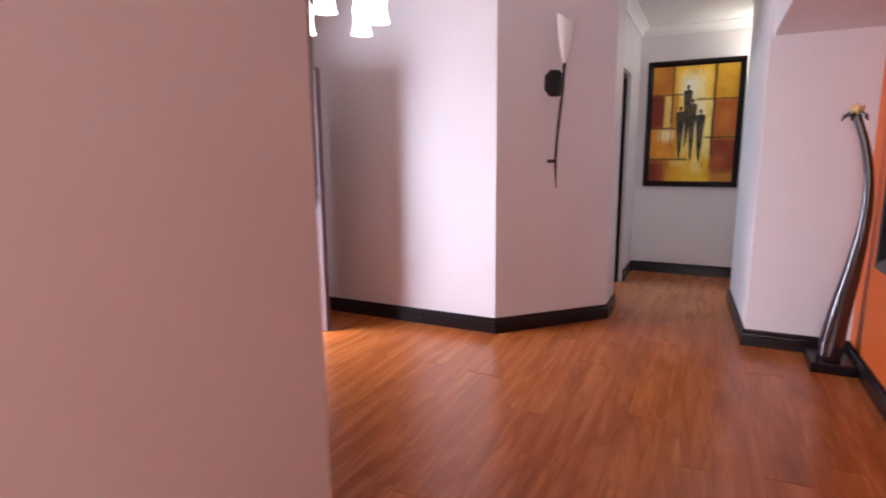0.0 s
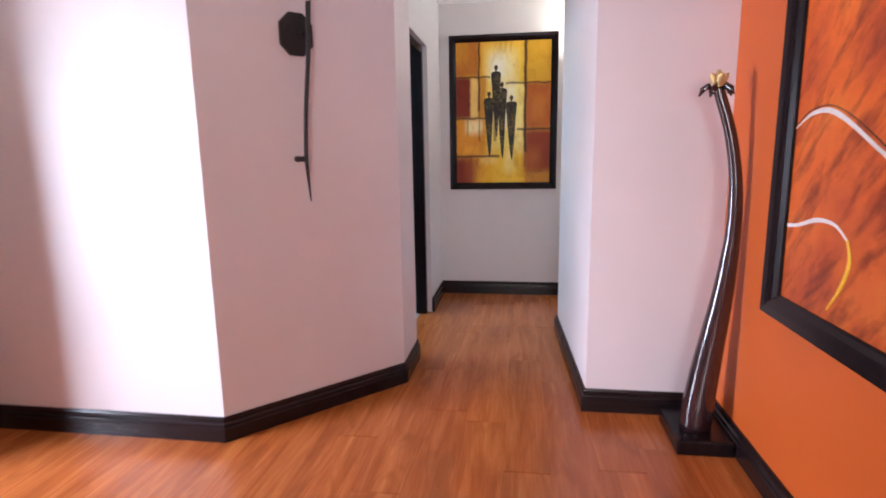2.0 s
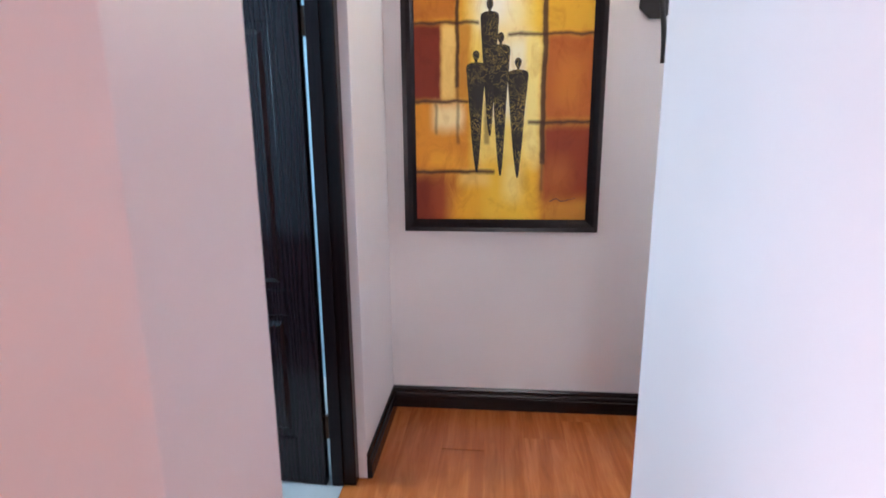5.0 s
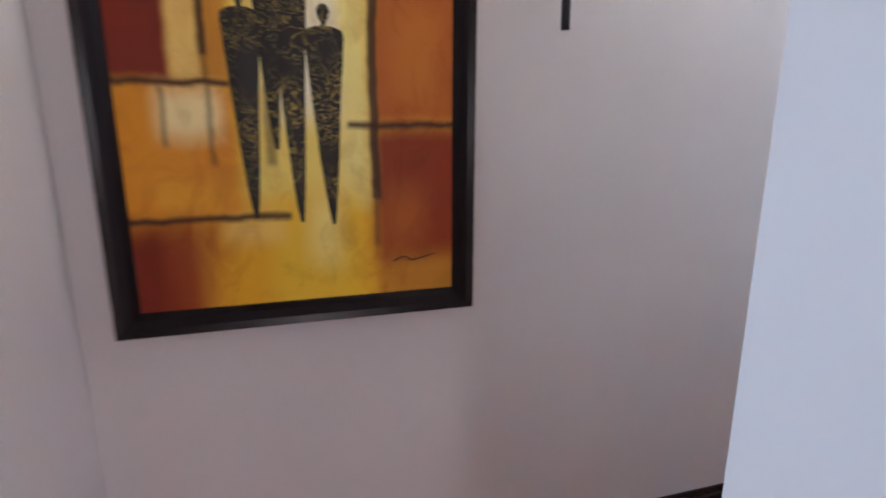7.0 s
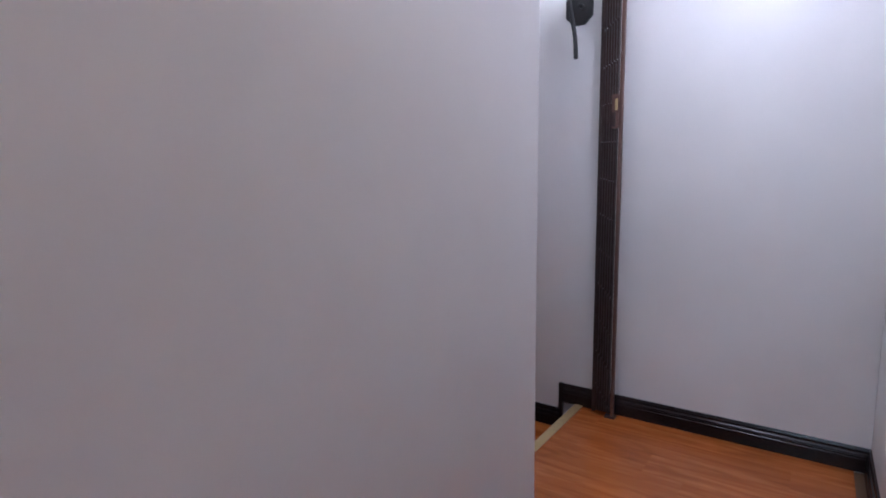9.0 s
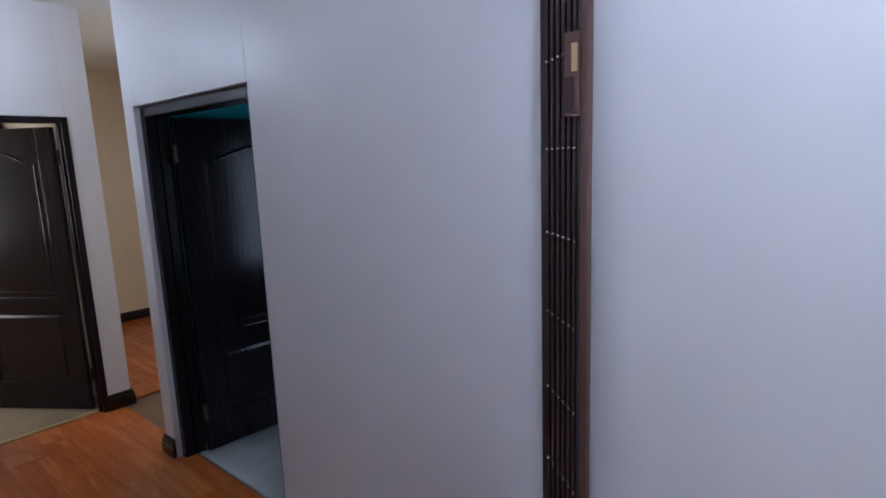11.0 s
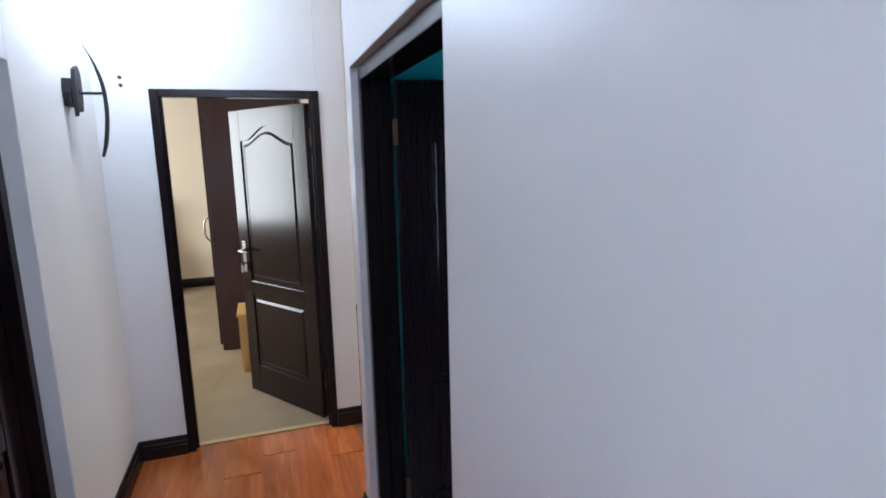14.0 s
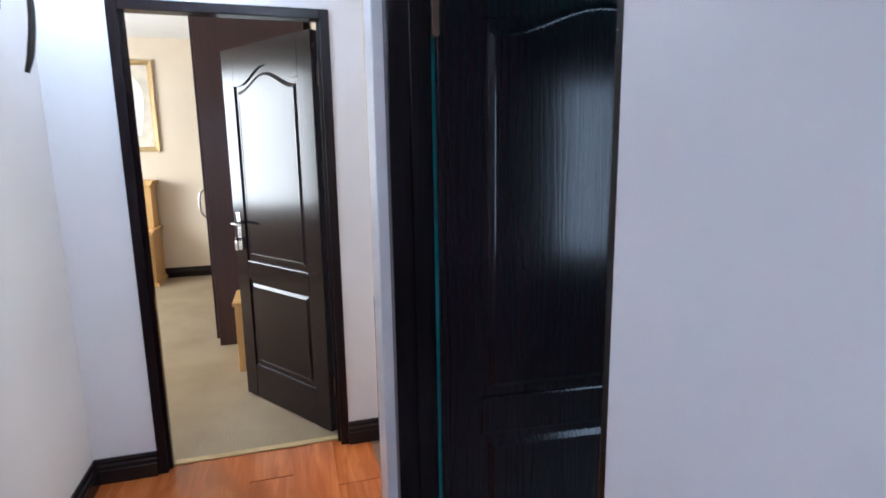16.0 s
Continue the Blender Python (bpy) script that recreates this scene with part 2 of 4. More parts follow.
M_DARKX = wood("dark_stained_skirting", (0.010, 0.006, 0.007), (0.016, 0.010, 0.010), 0.24, 0, 0.8, 0.05, 0.0, 0.26)
M_OAK = oak_door()
M_FLOOR = laminate()
M_SUB = plain("cement_screed", (0.16, 0.09, 0.05), 0.9)
M_CARPET = carpet()
M_TILE = plain("grey_floor_tile", (0.42, 0.43, 0.42), 0.35, grain=8)
M_STRIP = plain("brass_edge_strip", (0.50, 0.36, 0.17), 0.4, 0.3, 40)
M_PINE = wood("golden_pine", (0.46, 0.26, 0.08), (0.66, 0.42, 0.16), 0.4, 2, 0.8)
M_WARD = wood("dark_wardrobe_veneer", (0.030, 0.012, 0.014), (0.048, 0.02, 0.022), 0.4, 2, 1.0, 0.1)
M_CHROME = plain("brushed_chrome", (0.62, 0.62, 0.64), 0.22, 1.0, 90, 0.05)
M_BRASS = plain("aged_brass", (0.40, 0.27, 0.12), 0.35, 0.9, 60)
M_HINGE = plain("dulled_hinge_brass", (0.10, 0.06, 0.035), 0.45, 0.7, 60)
M_IRON = plain("black_iron", (0.018, 0.016, 0.017), 0.5, 0.3, 80, 0.25, 0.25)
M_GATE = plain("brown_gate_enamel", (0.105, 0.052, 0.040), 0.38, 0.2, 50, 0.15)
M_GATE_D = plain("dark_gate_enamel", (0.040, 0.020, 0.018), 0.45, 0.2, 50, 0.15)
M_GLASS = glowing("lit_frosted_glass", (1.0, 0.93, 0.82), 5.0)
M_STEPL = glowing("lit_step_lens", (1.0, 0.80, 0.45), 6.0)
M_FROST = plain("frosted_glass_unlit", (0.80, 0.74, 0.70), 0.35, 0, 20, 0.06)


def scratched():
    """Near-black paint with gold squiggles scratched into it."""
    m = Mat("dark_scratched_paint", 0.45, 0, 0.3)
    v = m.coords()
    n = m.noise(v, 26, 2, 0.5, 2.2)
    ridge = m.math("ABSOLUTE", m.math("SUBTRACT", n, 0.5))
    patch = m.noise(v, 5, 2)
    line = m.ramp(ridge, [(0.008, (0.42, 0.30, 0.06)), (0.035, (0.014, 0.012, 0.008))])
    m.base(m.mix(m.ramp(patch, [(0.40, (0, 0, 0)), (0.60, (1, 1, 1))]), (0.016, 0.013, 0.009), line))
    m.bump(ridge, 0.5, 0.002)
    return m.m


M_FIG = scratched()
M_CANVAS = figure_canvas()
M_SWIRL = swirl_canvas()
M_WHITEP = plain("white_brush_paint", (0.75, 0.70, 0.68), 0.5, 0, 40, 0.12, 0.5)
M_YELP = plain("yellow_brush_paint", (0.85, 0.55, 0.03), 0.5, 0, 40, 0.15, 0.5)
M_BLKP = plain("black_brush_paint", (0.02, 0.012, 0.012), 0.5, 0, 40, 0.2, 0.5)
M_POLISH = wood("polished_dark_sculpture_wood", (0.014, 0.006, 0.008), (0.050, 0.020, 0.022), 0.16, 2, 0.8, 0.08, 0.6)
M_GOLD = plain("gilded_petals", (0.72, 0.57, 0.26), 0.4, 0.4, 70, 0.3, 0.4)
M_ENTRY = wood("weathered_entry_timber", (0.10, 0.055, 0.052), (0.17, 0.10, 0.095), 0.5, 2, 0.8, 0.25)
M_STUD = plain("pale_metal_studs", (0.80, 0.78, 0.76), 0.3, 0.2, 50, 0.05)
M_PAVE = plain("pale_paving", (0.55, 0.50, 0.46), 0.8, 0, 12, 0.1)
M_GILT = plain("old_gilt_frame", (0.36, 0.25, 0.11), 0.4, 0.5, 60, 0.25, 0.4)
M_PRINT = plain("pale_print", (0.62, 0.56, 0.46), 0.6, 0, 6, 0.25)
M_DRESS = plain("chalk_white_print", (0.80, 0.77, 0.70), 0.6, 0, 10, 0.1)


# ---------------------------------------------------------------- mesh helpers
def bm_box(x0, x1, y0, y1, z0, z1, bm=None, bevel=0.0):
    b = bmesh.new()
    bmesh.ops.create_cube(b, size=1, matrix=Matrix.Translation(((x0 + x1) / 2, (y0 + y1) / 2, (z0 + z1) / 2)) @ Matrix.Diagonal((x1 - x0, y1 - y0, z1 - z0, 1)))
    if bevel:
        bmesh.ops.bevel(b, geom=b.edges[:], offset=bevel, segments=2, affect="EDGES", profile=0.6)
    return join(bm, b) if bm else b


def join(bm, b):
    me = bpy.data.meshes.new("tmp")
    b.to_mesh(me)
    b.free()
    bm.from_mesh(me)
    bpy.data.meshes.remove(me)
    return bm


def prism(points, y0, y1, bevel=0.0):
    """An upright outline in x and z, thick along y."""
    b = bmesh.new()
    f = b.faces.new([b.verts.new((x, y0, z)) for x, z in points])
    r = bmesh.ops.extrude_face_region(b, geom=[f])
    bmesh.ops.translate(b, vec=(0, y1 - y0, 0), verts=[v for v in r["geom"] if isinstance(v, bmesh.types.BMVert)])
    bmesh.ops.recalc_face_normals(b, faces=b.faces[:])
    if bevel:
        bmesh.ops.bevel(b, geom=b.edges[:], offset=bevel, segments=2, affect="EDGES", profile=0.6)
    return b


def upright(points, z0, z1):
    """A plan outline in x and y, drawn up from z0 to z1."""
    b = bmesh.new()
    f = b.faces.new([b.verts.new((x, y, z0)) for x, y in points])
    r = bmesh.ops.extrude_face_region(b, geom=[f])
    bmesh.ops.translate(b, vec=(0, 0, z1 - z0), verts=[v for v in r["geom"] if isinstance(v, bmesh.types.BMVert)])
    bmesh.ops.recalc_face_normals(b, faces=b.faces[:])
    return b


def sweep(path, radii, sides=12, squash=1.0):
    """A tube of changing radius along points, closed at both ends."""
    b = bmesh.new()
    rings = []
    pts = [Vector(p) for p in path]
    for k, p in enumerate(pts):
        d = (pts[min(k + 1, len(pts) - 1)] - pts[max(k - 1, 0)]).normalized()
        ref = Vector((0, 1, 0)) if abs(d.y) < 0.9 else Vector((1, 0, 0))
        a = d.cross(ref).normalized()
        c = d.cross(a).normalized()
        rings.append([b.verts.new(p + float(radii[k]) * (math.cos(t) * a + squash * math.sin(t) * c)) for t in (2 * math.pi * i / sides for i in range(sides))])
    for r0, r1 in zip(rings, rings[1:]):
        for i in range(sides):
            b.faces.new((r0[i], r0[(i + 1) % sides], r1[(i + 1) % sides], r1[i]))
    b.faces.new(rings[0][::-1])
    b.faces.new(rings[-1])
    bmesh.ops.recalc_face_normals(b, faces=b.faces[:])
    return b


def lathe(profile, sides=20):
    """A turned form from radius and height pairs about z."""
    b = bmesh.new()
    rings = [[b.verts.new((r * math.cos(t), r * math.sin(t), z)) for t in np.linspace(0, 2 * math.pi, sides, endpoint=False)] for r, z in profile]
    for r0, r1 in zip(rings, rings[1:]):
        for i in range(sides):
            b.faces.new((r0[i], r0[(i + 1) % sides], r1[(i + 1) % sides], r1[i]))
    b.faces.new(rings[0][::-1])
    b.faces.new(rings[-1])
    bmesh.ops.recalc_face_normals(b, faces=b.faces[:])
    return b


def spline(points, n=10):
    """Points of a smooth curve through the given ones."""
    p = [Vector(q) for q in points]
    p = [2 * p[0] - p[1]] + p + [2 * p[-1] - p[-2]]
    out = []
    for k in range(1, len(p) - 2):
        for s in range(n):
            t = s / n
            out.append(0.5 * (2 * p[k] + (p[k + 1] - p[k - 1]) * t + (2 * p[k - 1] - 5 * p[k] + 4 * p[k + 1] - p[k + 2]) * t * t + (3 * p[k] - p[k - 1] - 3 * p[k + 1] + p[k + 2]) * t ** 3))
    return out + [p[-2]]


def mesh_of(name, bm, material, smooth=False):
    me = bpy.data.meshes.new(name)
    bm.to_mesh(me)
    bm.free()
    me.materials.append(material)
    if smooth:
        me.shade_smooth()
    return me


def part(name, bm, material, parent, label="", smooth=False, m=None):
    ob = new(name, mesh_of(name, bm, material, smooth))
    ob.parent = parent
    if m is not None:
        ob.matrix_local = m
    if label:
        tagged(ob, label)
    return ob


def thing(name, m, label, category, group="", kind=""):
    ob = new(name)
    ob.empty_display_size = 0.1
    ob.matrix_world = m
    return tagged(ob, label, category, group, kind)


def structure(name, bm, material, label, category, smooth=False):
    return tagged(new(name, mesh_of(name, bm, material, smooth)), label, category, "", "structure")


def wall(name, x0, x1, y0, y1, z0, z1, material, label):
    return structure(name, bm_box(x0, x1, y0, y1, z0, z1, bevel=0.004), material, label, "wall")


# ---------------------------------------------------------------- the plan
FLOOR2 = -0.17      # hall one step down
CEIL = 2.62
TOP = 2.75
END_Y = 6.315       # wall with the figure painting
HALL_L, HALL_R, HALL_E = 2.64, 3.79, 10.20
COR_L, COR_R = -0.36, 0.625
NEAR_L = -0.297     # passage wall before the door stands a little proud
RET_X, RET_Y = 0.682, 4.067
STEP_Y = 6.70

# floors
structure("floor", bm_box(-2.95, 4.0, -2.7, STEP_Y - 0.001, -0.30, -0.012), M_SUB, "reddish laminate floor of the lounge and passage", "floor")
structure("floor_lower_hall", bm_box(2.3, 6.2, STEP_Y, HALL_E + 0.06, -0.45, FLOOR2 - 0.012), M_SUB, "reddish laminate floor one step down", "floor")
structure("floor_bedroom", bm_box(-0.2, 3.95, HALL_E + 0.06, 15.2, -0.45, FLOOR2), M_CARPET, "beige looped carpet in the bedroom", "carpet")
structure("floor_bathroom", bm_box(-2.9, COR_L - 0.09, 4.6, 6.6, -0.011, 0.003), M_TILE, "pale grey tiled floor behind the door", "floor")
structure("floor_side_passage", bm_box(3.96, 6.2, HALL_E + 0.06, 12.6, -0.45, FLOOR2), M_SUB, "reddish floor of the side passage", "floor")
structure("floor_turquoise_room", bm_box(3.9, 6.2, 7.0, 9.2, FLOOR2 - 0.011, FLOOR2 + 0.004), M_TILE, "grey tiled floor behind the hall door", "floor")

# lounge walls
wall("wall_orange", 1.28, 1.43, -2.7, 4.30, -0.3, TOP, M_ORANGE, "burnt orange painted feature wall")
structure("wall_return", upright([(RET_X, RET_Y), (1.28, RET_Y), (1.28, 5.30), (COR_R, 5.30)], -0.3, TOP), M_ROOM, "blush white return wall beside the passage", "wall")
wall("wall_back", -2.95, 1.43, -2.85, -2.7, -0.3, TOP, M_ROOM, "blush white wall behind the lounge")
structure("wall_entrance_pier", upright([(-2.95, -2.7), (-0.53, -2.7), (-0.53, 1.03), (-1.12, 1.50), (-2.95, 1.50)], -0.3, TOP), M_ROOM, "pinkish grey pier wall with a chamfered corner", "wall")
structure("wall_entrance_chamfer", upright([(-2.95, 3.585), (-0.982, 3.579), (NEAR_L, 4.308), (NEAR_L, 4.69), (COR_L - 0.15, 4.69), (COR_L - 0.15, 4.55), (-2.95, 4.55)], -0.3, TOP), M_ROOM, "blush white entrance wall with a chamfered corner", "wall")
wall("wall_entrance_front", -2.95, -2.80, 3.02, 3.585, -0.3, TOP, M_ROOM, "blush white wall beside the entrance door")
wall("wall_entrance_reveal", -2.95, -2.80, 1.50, 1.92, -0.3, TOP, M_ROOM, "blush white wall beside the entrance door")
wall("wall_entrance_lintel", -2.95, -2.80, 1.92, 3.02, 1.985, TOP, M_ROOM, "blush white wall over the entrance door")

# passage walls
wall("wall_passage_stub", COR_L - 0.15, COR_L, 5.68, END_Y, -0.3, TOP, M_WALL, "white wall stub between door and end wall")
wall("wall_passage_door_head", COR_L - 0.15, COR_L, 4.69, 5.68, 2.08, TOP, M_WALL, "white wall over the passage door")
wall("wall_end", COR_L - 0.15, 2.33, END_Y, END_Y + 0.14, -0.3, TOP, M_WALL, "white wall at the end of the passage")
wall("wall_gate_pier", 2.18, 2.33, END_Y + 0.14, 6.80, -0.45, TOP, M_WALL, "white pier where the hall turns off")
wall("wall_lobby_south", 1.28, 3.94, 5.15, 5.30, -0.3, TOP, M_WALL, "white wall closing the lobby")
wall("wall_bathroom_far", -2.9, -2.75, 4.55, 6.6, -0.3, TOP, M_BATH, "blue grey bathroom wall")
wall("wall_bathroom_north", -2.75, COR_L - 0.15, 6.6, 6.75, -0.3, TOP, M_BATH, "blue grey bathroom wall")

# unseen dark lower panel and lining, added for what the passage door reflects
wall("wall_bathroom_dark_panel", -2.75, COR_L - 0.152, 4.566, 4.576, 0.003, 0.86, M_WARD, "unseen dark panel that darkens the passage door's reflection")
wall("wall_bathroom_south", -2.75, COR_L - 0.152, 4.552, 4.564, 0.003, 2.6, M_BATH, "blue grey tiled bathroom wall")

# lower hall walls
wall("wall_hall_right", HALL_R, HALL_R + 0.15, 5.30, 7.99, -0.45, TOP, M_WALL, "white hall wall beside the folded gate")
wall("wall_hall_pillar", HALL_R, HALL_R + 0.15, 9.14, 9.27, -0.45, TOP, M_WALL, "white pillar between hall door and side passage")
wall("wall_hall_door_head", HALL_R, HALL_R + 0.15, 7.99, 9.14, 1.885, TOP, M_WALL, "white wall over the hall door")
wall("wall_hall_left", 2.40, HALL_L, 6.80, 8.30, -0.45, TOP, M_WALL, "white wall of the hall")
wall("wall_hall_left_end", 2.40, HALL_L, 9.20, HALL_E, -0.45, TOP, M_WALL, "white wall of the hall with a sconce")
wall("wall_hall_left_head", 2.40, HALL_L, 8.30, 9.20, 1.885, TOP, M_WALL, "white wall over the hall door")
wall("wall_hall_end_left", 2.40, 2.911, HALL_E, HALL_E + 0.13, -0.45, TOP, M_WALL, "white end wall beside the bedroom door")
wall("wall_hall_end_right", 3.765, 3.93, HALL_E, HALL_E + 0.13, -0.45, TOP, M_WALL, "white end wall beside the bedroom door")
wall("wall_hall_end_head", 2.911, 3.765, HALL_E, HALL_E + 0.13, 1.885, TOP, M_WALL, "white wall over the bedroom door")

# rooms seen through doors
wall("wall_bedroom_far", -0.2, 3.90, 14.75, 14.9, -0.45, TOP, M_BED, "cream bedroom wall")
wall("wall_bedroom_east", 3.80, 3.93, HALL_E + 0.13, 14.75, -0.45, TOP, M_BED, "cream bedroom wall behind the wardrobe")
wall("wall_bedroom_west", -0.2, -0.05, HALL_E + 0.13, 14.75, -0.45, TOP, M_BED, "cream bedroom wall")
wall("wall_bedroom_south", -0.05, 2.40, HALL_E, HALL_E + 0.13, -0.45, TOP, M_BED, "cream bedroom wall")
wall("wall_side_passage_far", 3.90, 6.2, 12.6, 12.75, -0.45, TOP, M_BED, "cream wall of the side passage")
wall("wall_side_passage_east", 6.2, 6.35, 7.0, 12.75, -0.45, TOP, M_BED, "cream wall of the side passage")
wall("wall_turquoise_north", HALL_R + 0.15, 6.2, 9.18, 9.27, -0.45, TOP, M_TURQ, "turquoise bathroom wall")
wall("wall_side_passage_south", HALL_R + 0.152, 6.2, 9.272, 9.30, -0.45, TOP, M_BED, "cream wall of the side passage")
wall("wall_turquoise_south", HALL_R + 0.15, 6.2, 6.9, 7.0, -0.45, TOP, M_BATH, "blue grey tiled wall of the turquoise room")
wall("wall_left_room", 1.0, 1.15, 7.5, 9.8, -0.45, TOP, M_WALL, "white wall behind the hall door")
wall("wall_left_room_north", 1.15, 2.40, 9.65, 9.8, -0.45, TOP, M_WALL, "white wall behind the hall door")
wall("wall_left_room_south", 1.15, 2.40, 7.5, 7.65, -0.45, TOP, M_WALL, "white wall behind the hall door")
structure("floor_left_room", bm_box(1.0, 2.64, 7.5, 9.8, -0.45, FLOOR2 - 0.013), M_SUB, "floor behind the hall door", "floor")

# ceilings
structure("ceiling", bm_box(-3.0, 3.94, -2.85, 6.8, CEIL, CEIL + 0.1), M_CEIL, "white plaster ceiling", "ceiling")
structure("ceiling_hall", bm_box(-0.2, 6.35, 6.8, 14.9, CEIL, CEIL + 0.1), M_CEIL, "white plaster ceiling of the hall", "ceiling")
structure("ceiling_turquoise", bm_box(HALL_R + 0.15, 6.2, 7.0, 9.18, 2.05, 2.12), M_TURQ, "turquoise bathroom ceiling", "ceiling")
structure("bulkhead", bm_box(0.695, 1.28, -2.7, RET_Y, 2.047, CEIL, bevel=0.004), M_ROOM, "blush dropped bulkhead over the feature wall", "bulkhead")


def cornice(name, pts, z=CEIL):
    """A coved strip along a wall line; the room is on its right."""
    b = bmesh.new()
    prof = [(0.0, -0.085), (0.012, -0.085), (0.016, -0.07), (0.03, -0.045), (0.055, -0.022), (0.075, -0.014), (0.085, -0.010), (0.085, 0.0), (0.0, 0.0)]
    (xa, ya), (xb, yb) = pts
    d = Vector((xb - xa, yb - ya, 0)).normalized()
    n = Vector((d.y, -d.x, 0))
    rings = []
    for p in ((xa, ya), (xb, yb)):
        rings.append([b.verts.new(Vector((*p, z - 0.001)) + n * o + Vector((0, 0, h))) for o, h in prof])
    for i in range(len(prof)):
        j = (i + 1) % len(prof)
        b.faces.new((rings[0][i], rings[0][j], rings[1][j], rings[1][i]))
    b.faces.new(rings[0][::-1])
    b.faces.new(rings[1])
    bmesh.ops.recalc_face_normals(b, faces=b.faces[:])
    return structure(name, b, M_CEIL, "white coved plaster cornice", "cornice")


cornice("cornice_end", ((COR_L, END_Y - 0.001), (2.33, END_Y - 0.001)))
cornice("cornice_passage_left", ((COR_L + 0.001, 4.69), (COR_L + 0.001, END_Y)))
cornice("cornice_passage_right", ((COR_R - 0.001, 5.30), (RET_X - 0.001, RET_Y)))
cornice("cornice_hall_right", ((HALL_R - 0.001, 9.27), (HALL_R - 0.001, 5.30)))


def skirting(name, a, b_, z=0.0, h=0.12, cut0=0.0, cut1=0.0):
    """A moulded board along a wall line; the room is on its right. The cuts mitre its ends."""
    b = bmesh.new()
    prof = [(0.0, 0.0), (0.022, 0.0), (0.022, h * 0.55), (0.018, h * 0.58), (0.018, h * 0.64), (0.021, h * 0.67), (0.019, h * 0.74), (0.012, h * 0.80), (0.013, h * 0.90), (0.009, h), (0.0, h)]
    d = Vector((b_[0] - a[0], b_[1] - a[1], 0)).normalized()
    n = Vector((d.y, -d.x, 0))
    rings = []
    for p, s in ((a, -cut0), (b_, cut1)):
        rings.append([b.verts.new(Vector((*p, z)) + n * (o + 0.0005) + d * (s * o) + Vector((0, 0, q))) for o, q in prof])
    for i in range(len(prof)):
        j = (i + 1) % len(prof)
        b.faces.new((rings[0][i], rings[0][j], rings[1][j], rings[1][i]))
    b.faces.new(rings[0][::-1])
    b.faces.new(rings[1])
    bmesh.ops.recalc_face_normals(b, faces=b.faces[:])
    return structure(name, b, M_DARKX, "dark stained moulded skirting board", "baseboard")


C45 = math.tan(radians(24))
skirting("baseboard_entrance", (-2.79, 3.584), (-0.982, 3.579), 0, 0.115, 0, C45)
skirting("baseboard_chamfer", (-0.982, 3.579), (NEAR_L, 4.308), 0, 0.115, C45, C45 * 0.9)
skirting("baseboard_passage_left", (NEAR_L, 4.308), (NEAR_L, 4.69), 0, 0.115, C45 * 0.9, 0)
skirting("baseboard_stub", (COR_L, 5.68), (COR_L, END_Y), 0, 0.115, 0, -1)
skirting("baseboard_end", (COR_L, END_Y), (2.33, END_Y), 0, 0.115, -1, 1)
skirting("baseboard_gate_pier", (2.33, END_Y), (2.33, STEP_Y), 0, 0.115, 1, 0)
skirting("baseboard_passage_right", (COR_R, 5.30), (RET_X, RET_Y), 0, 0.115, 1, 1)
skirting("baseboard_lobby_south", (3.79, 5.30), (COR_R, 5.30), 0, 0.115, -1, 1)
skirting("baseboard_return", (RET_X, RET_Y), (1.28, RET_Y), 0, 0.115, 1, -1)
skirting("baseboard_orange", (1.28, RET_Y), (1.28, -2.7), 0, 0.115, -1, 0)
skirting("baseboard_pier", (-0.53, -2.7), (-0.53, 1.03), 0, 0.115, 0, 0.41)
skirting("baseboard_pier_chamfer", (-0.53, 1.03), (-1.12, 1.50), 0, 0.115, 0.41, 0.41)
skirting("baseboard_gate", (HALL_R, STEP_Y + 0.12), (HALL_R, 5.30), 0.0, 0.115, 0, -1)
skirting("baseboard_hall_right", (HALL_R, 7.99), (HALL_R, STEP_Y + 0.12), FLOOR2)
skirting("baseboard_pillar", (HALL_R, 9.27), (HALL_R, 9.14), FLOOR2, 0.115, 1, 0)
skirting("baseboard_hall_end_left", (HALL_L, HALL_E), (2.898, HALL_E), FLOOR2, 0.115, -1, 0)
skirting("baseboard_hall_end_right", (3.778, HALL_E), (3.93, HALL_E), FLOOR2, 0.115, 0, 1)
skirting("baseboard_side_passage", (3.93, HALL_E), (3.93, 12.6), FLOOR2, 0.115, 1, -1)
skirting("baseboard_side_far", (3.93, 12.6), (6.2, 12.6), FLOOR2, 0.115, -1, 0)
skirting("baseboard_hall_left", (HALL_L, 9.20), (HALL_L, HALL_E), FLOOR2, 0.115, 0, -1)
skirting("baseboard_hall_left_start", (HALL_L, 6.80), (HALL_L, 8.30), FLOOR2)
skirting("baseboard_bedroom_far", (-0.05, 14.75), (3.77, 14.75), FLOOR2)
structure("step_riser", bm_box(2.33, HALL_R, STEP_Y - 0.0005, STEP_Y + 0.016, FLOOR2, -0.006, bevel=0.002), M_DARKX, "dark riser of the single step", "step")
structure("step_edge_strip", bm_box(2.33, HALL_R - 0.02, STEP_Y - 0.030, STEP_Y + 0.02, 0.001, 0.007, bevel=0.003), M_STRIP, "pale brass edge strip on the step", "trim")
structure("threshold_strip_bedroom", bm_box(2.942, 3.733, HALL_E + 0.045, HALL_E + 0.085, FLOOR2, FLOOR2 + 0.007, bevel=0.003), M_STRIP, "pale brass threshold strip at the bedroom", "trim")
structure("trim_step_end", bm_box(HALL_R - 0.024, HALL_R - 0.0005, STEP_Y + 0.10, STEP_Y + 0.125, FLOOR2, 0.118, bevel=0.002), M_DARKX, "dark end piece where the skirting steps down", "baseboard")


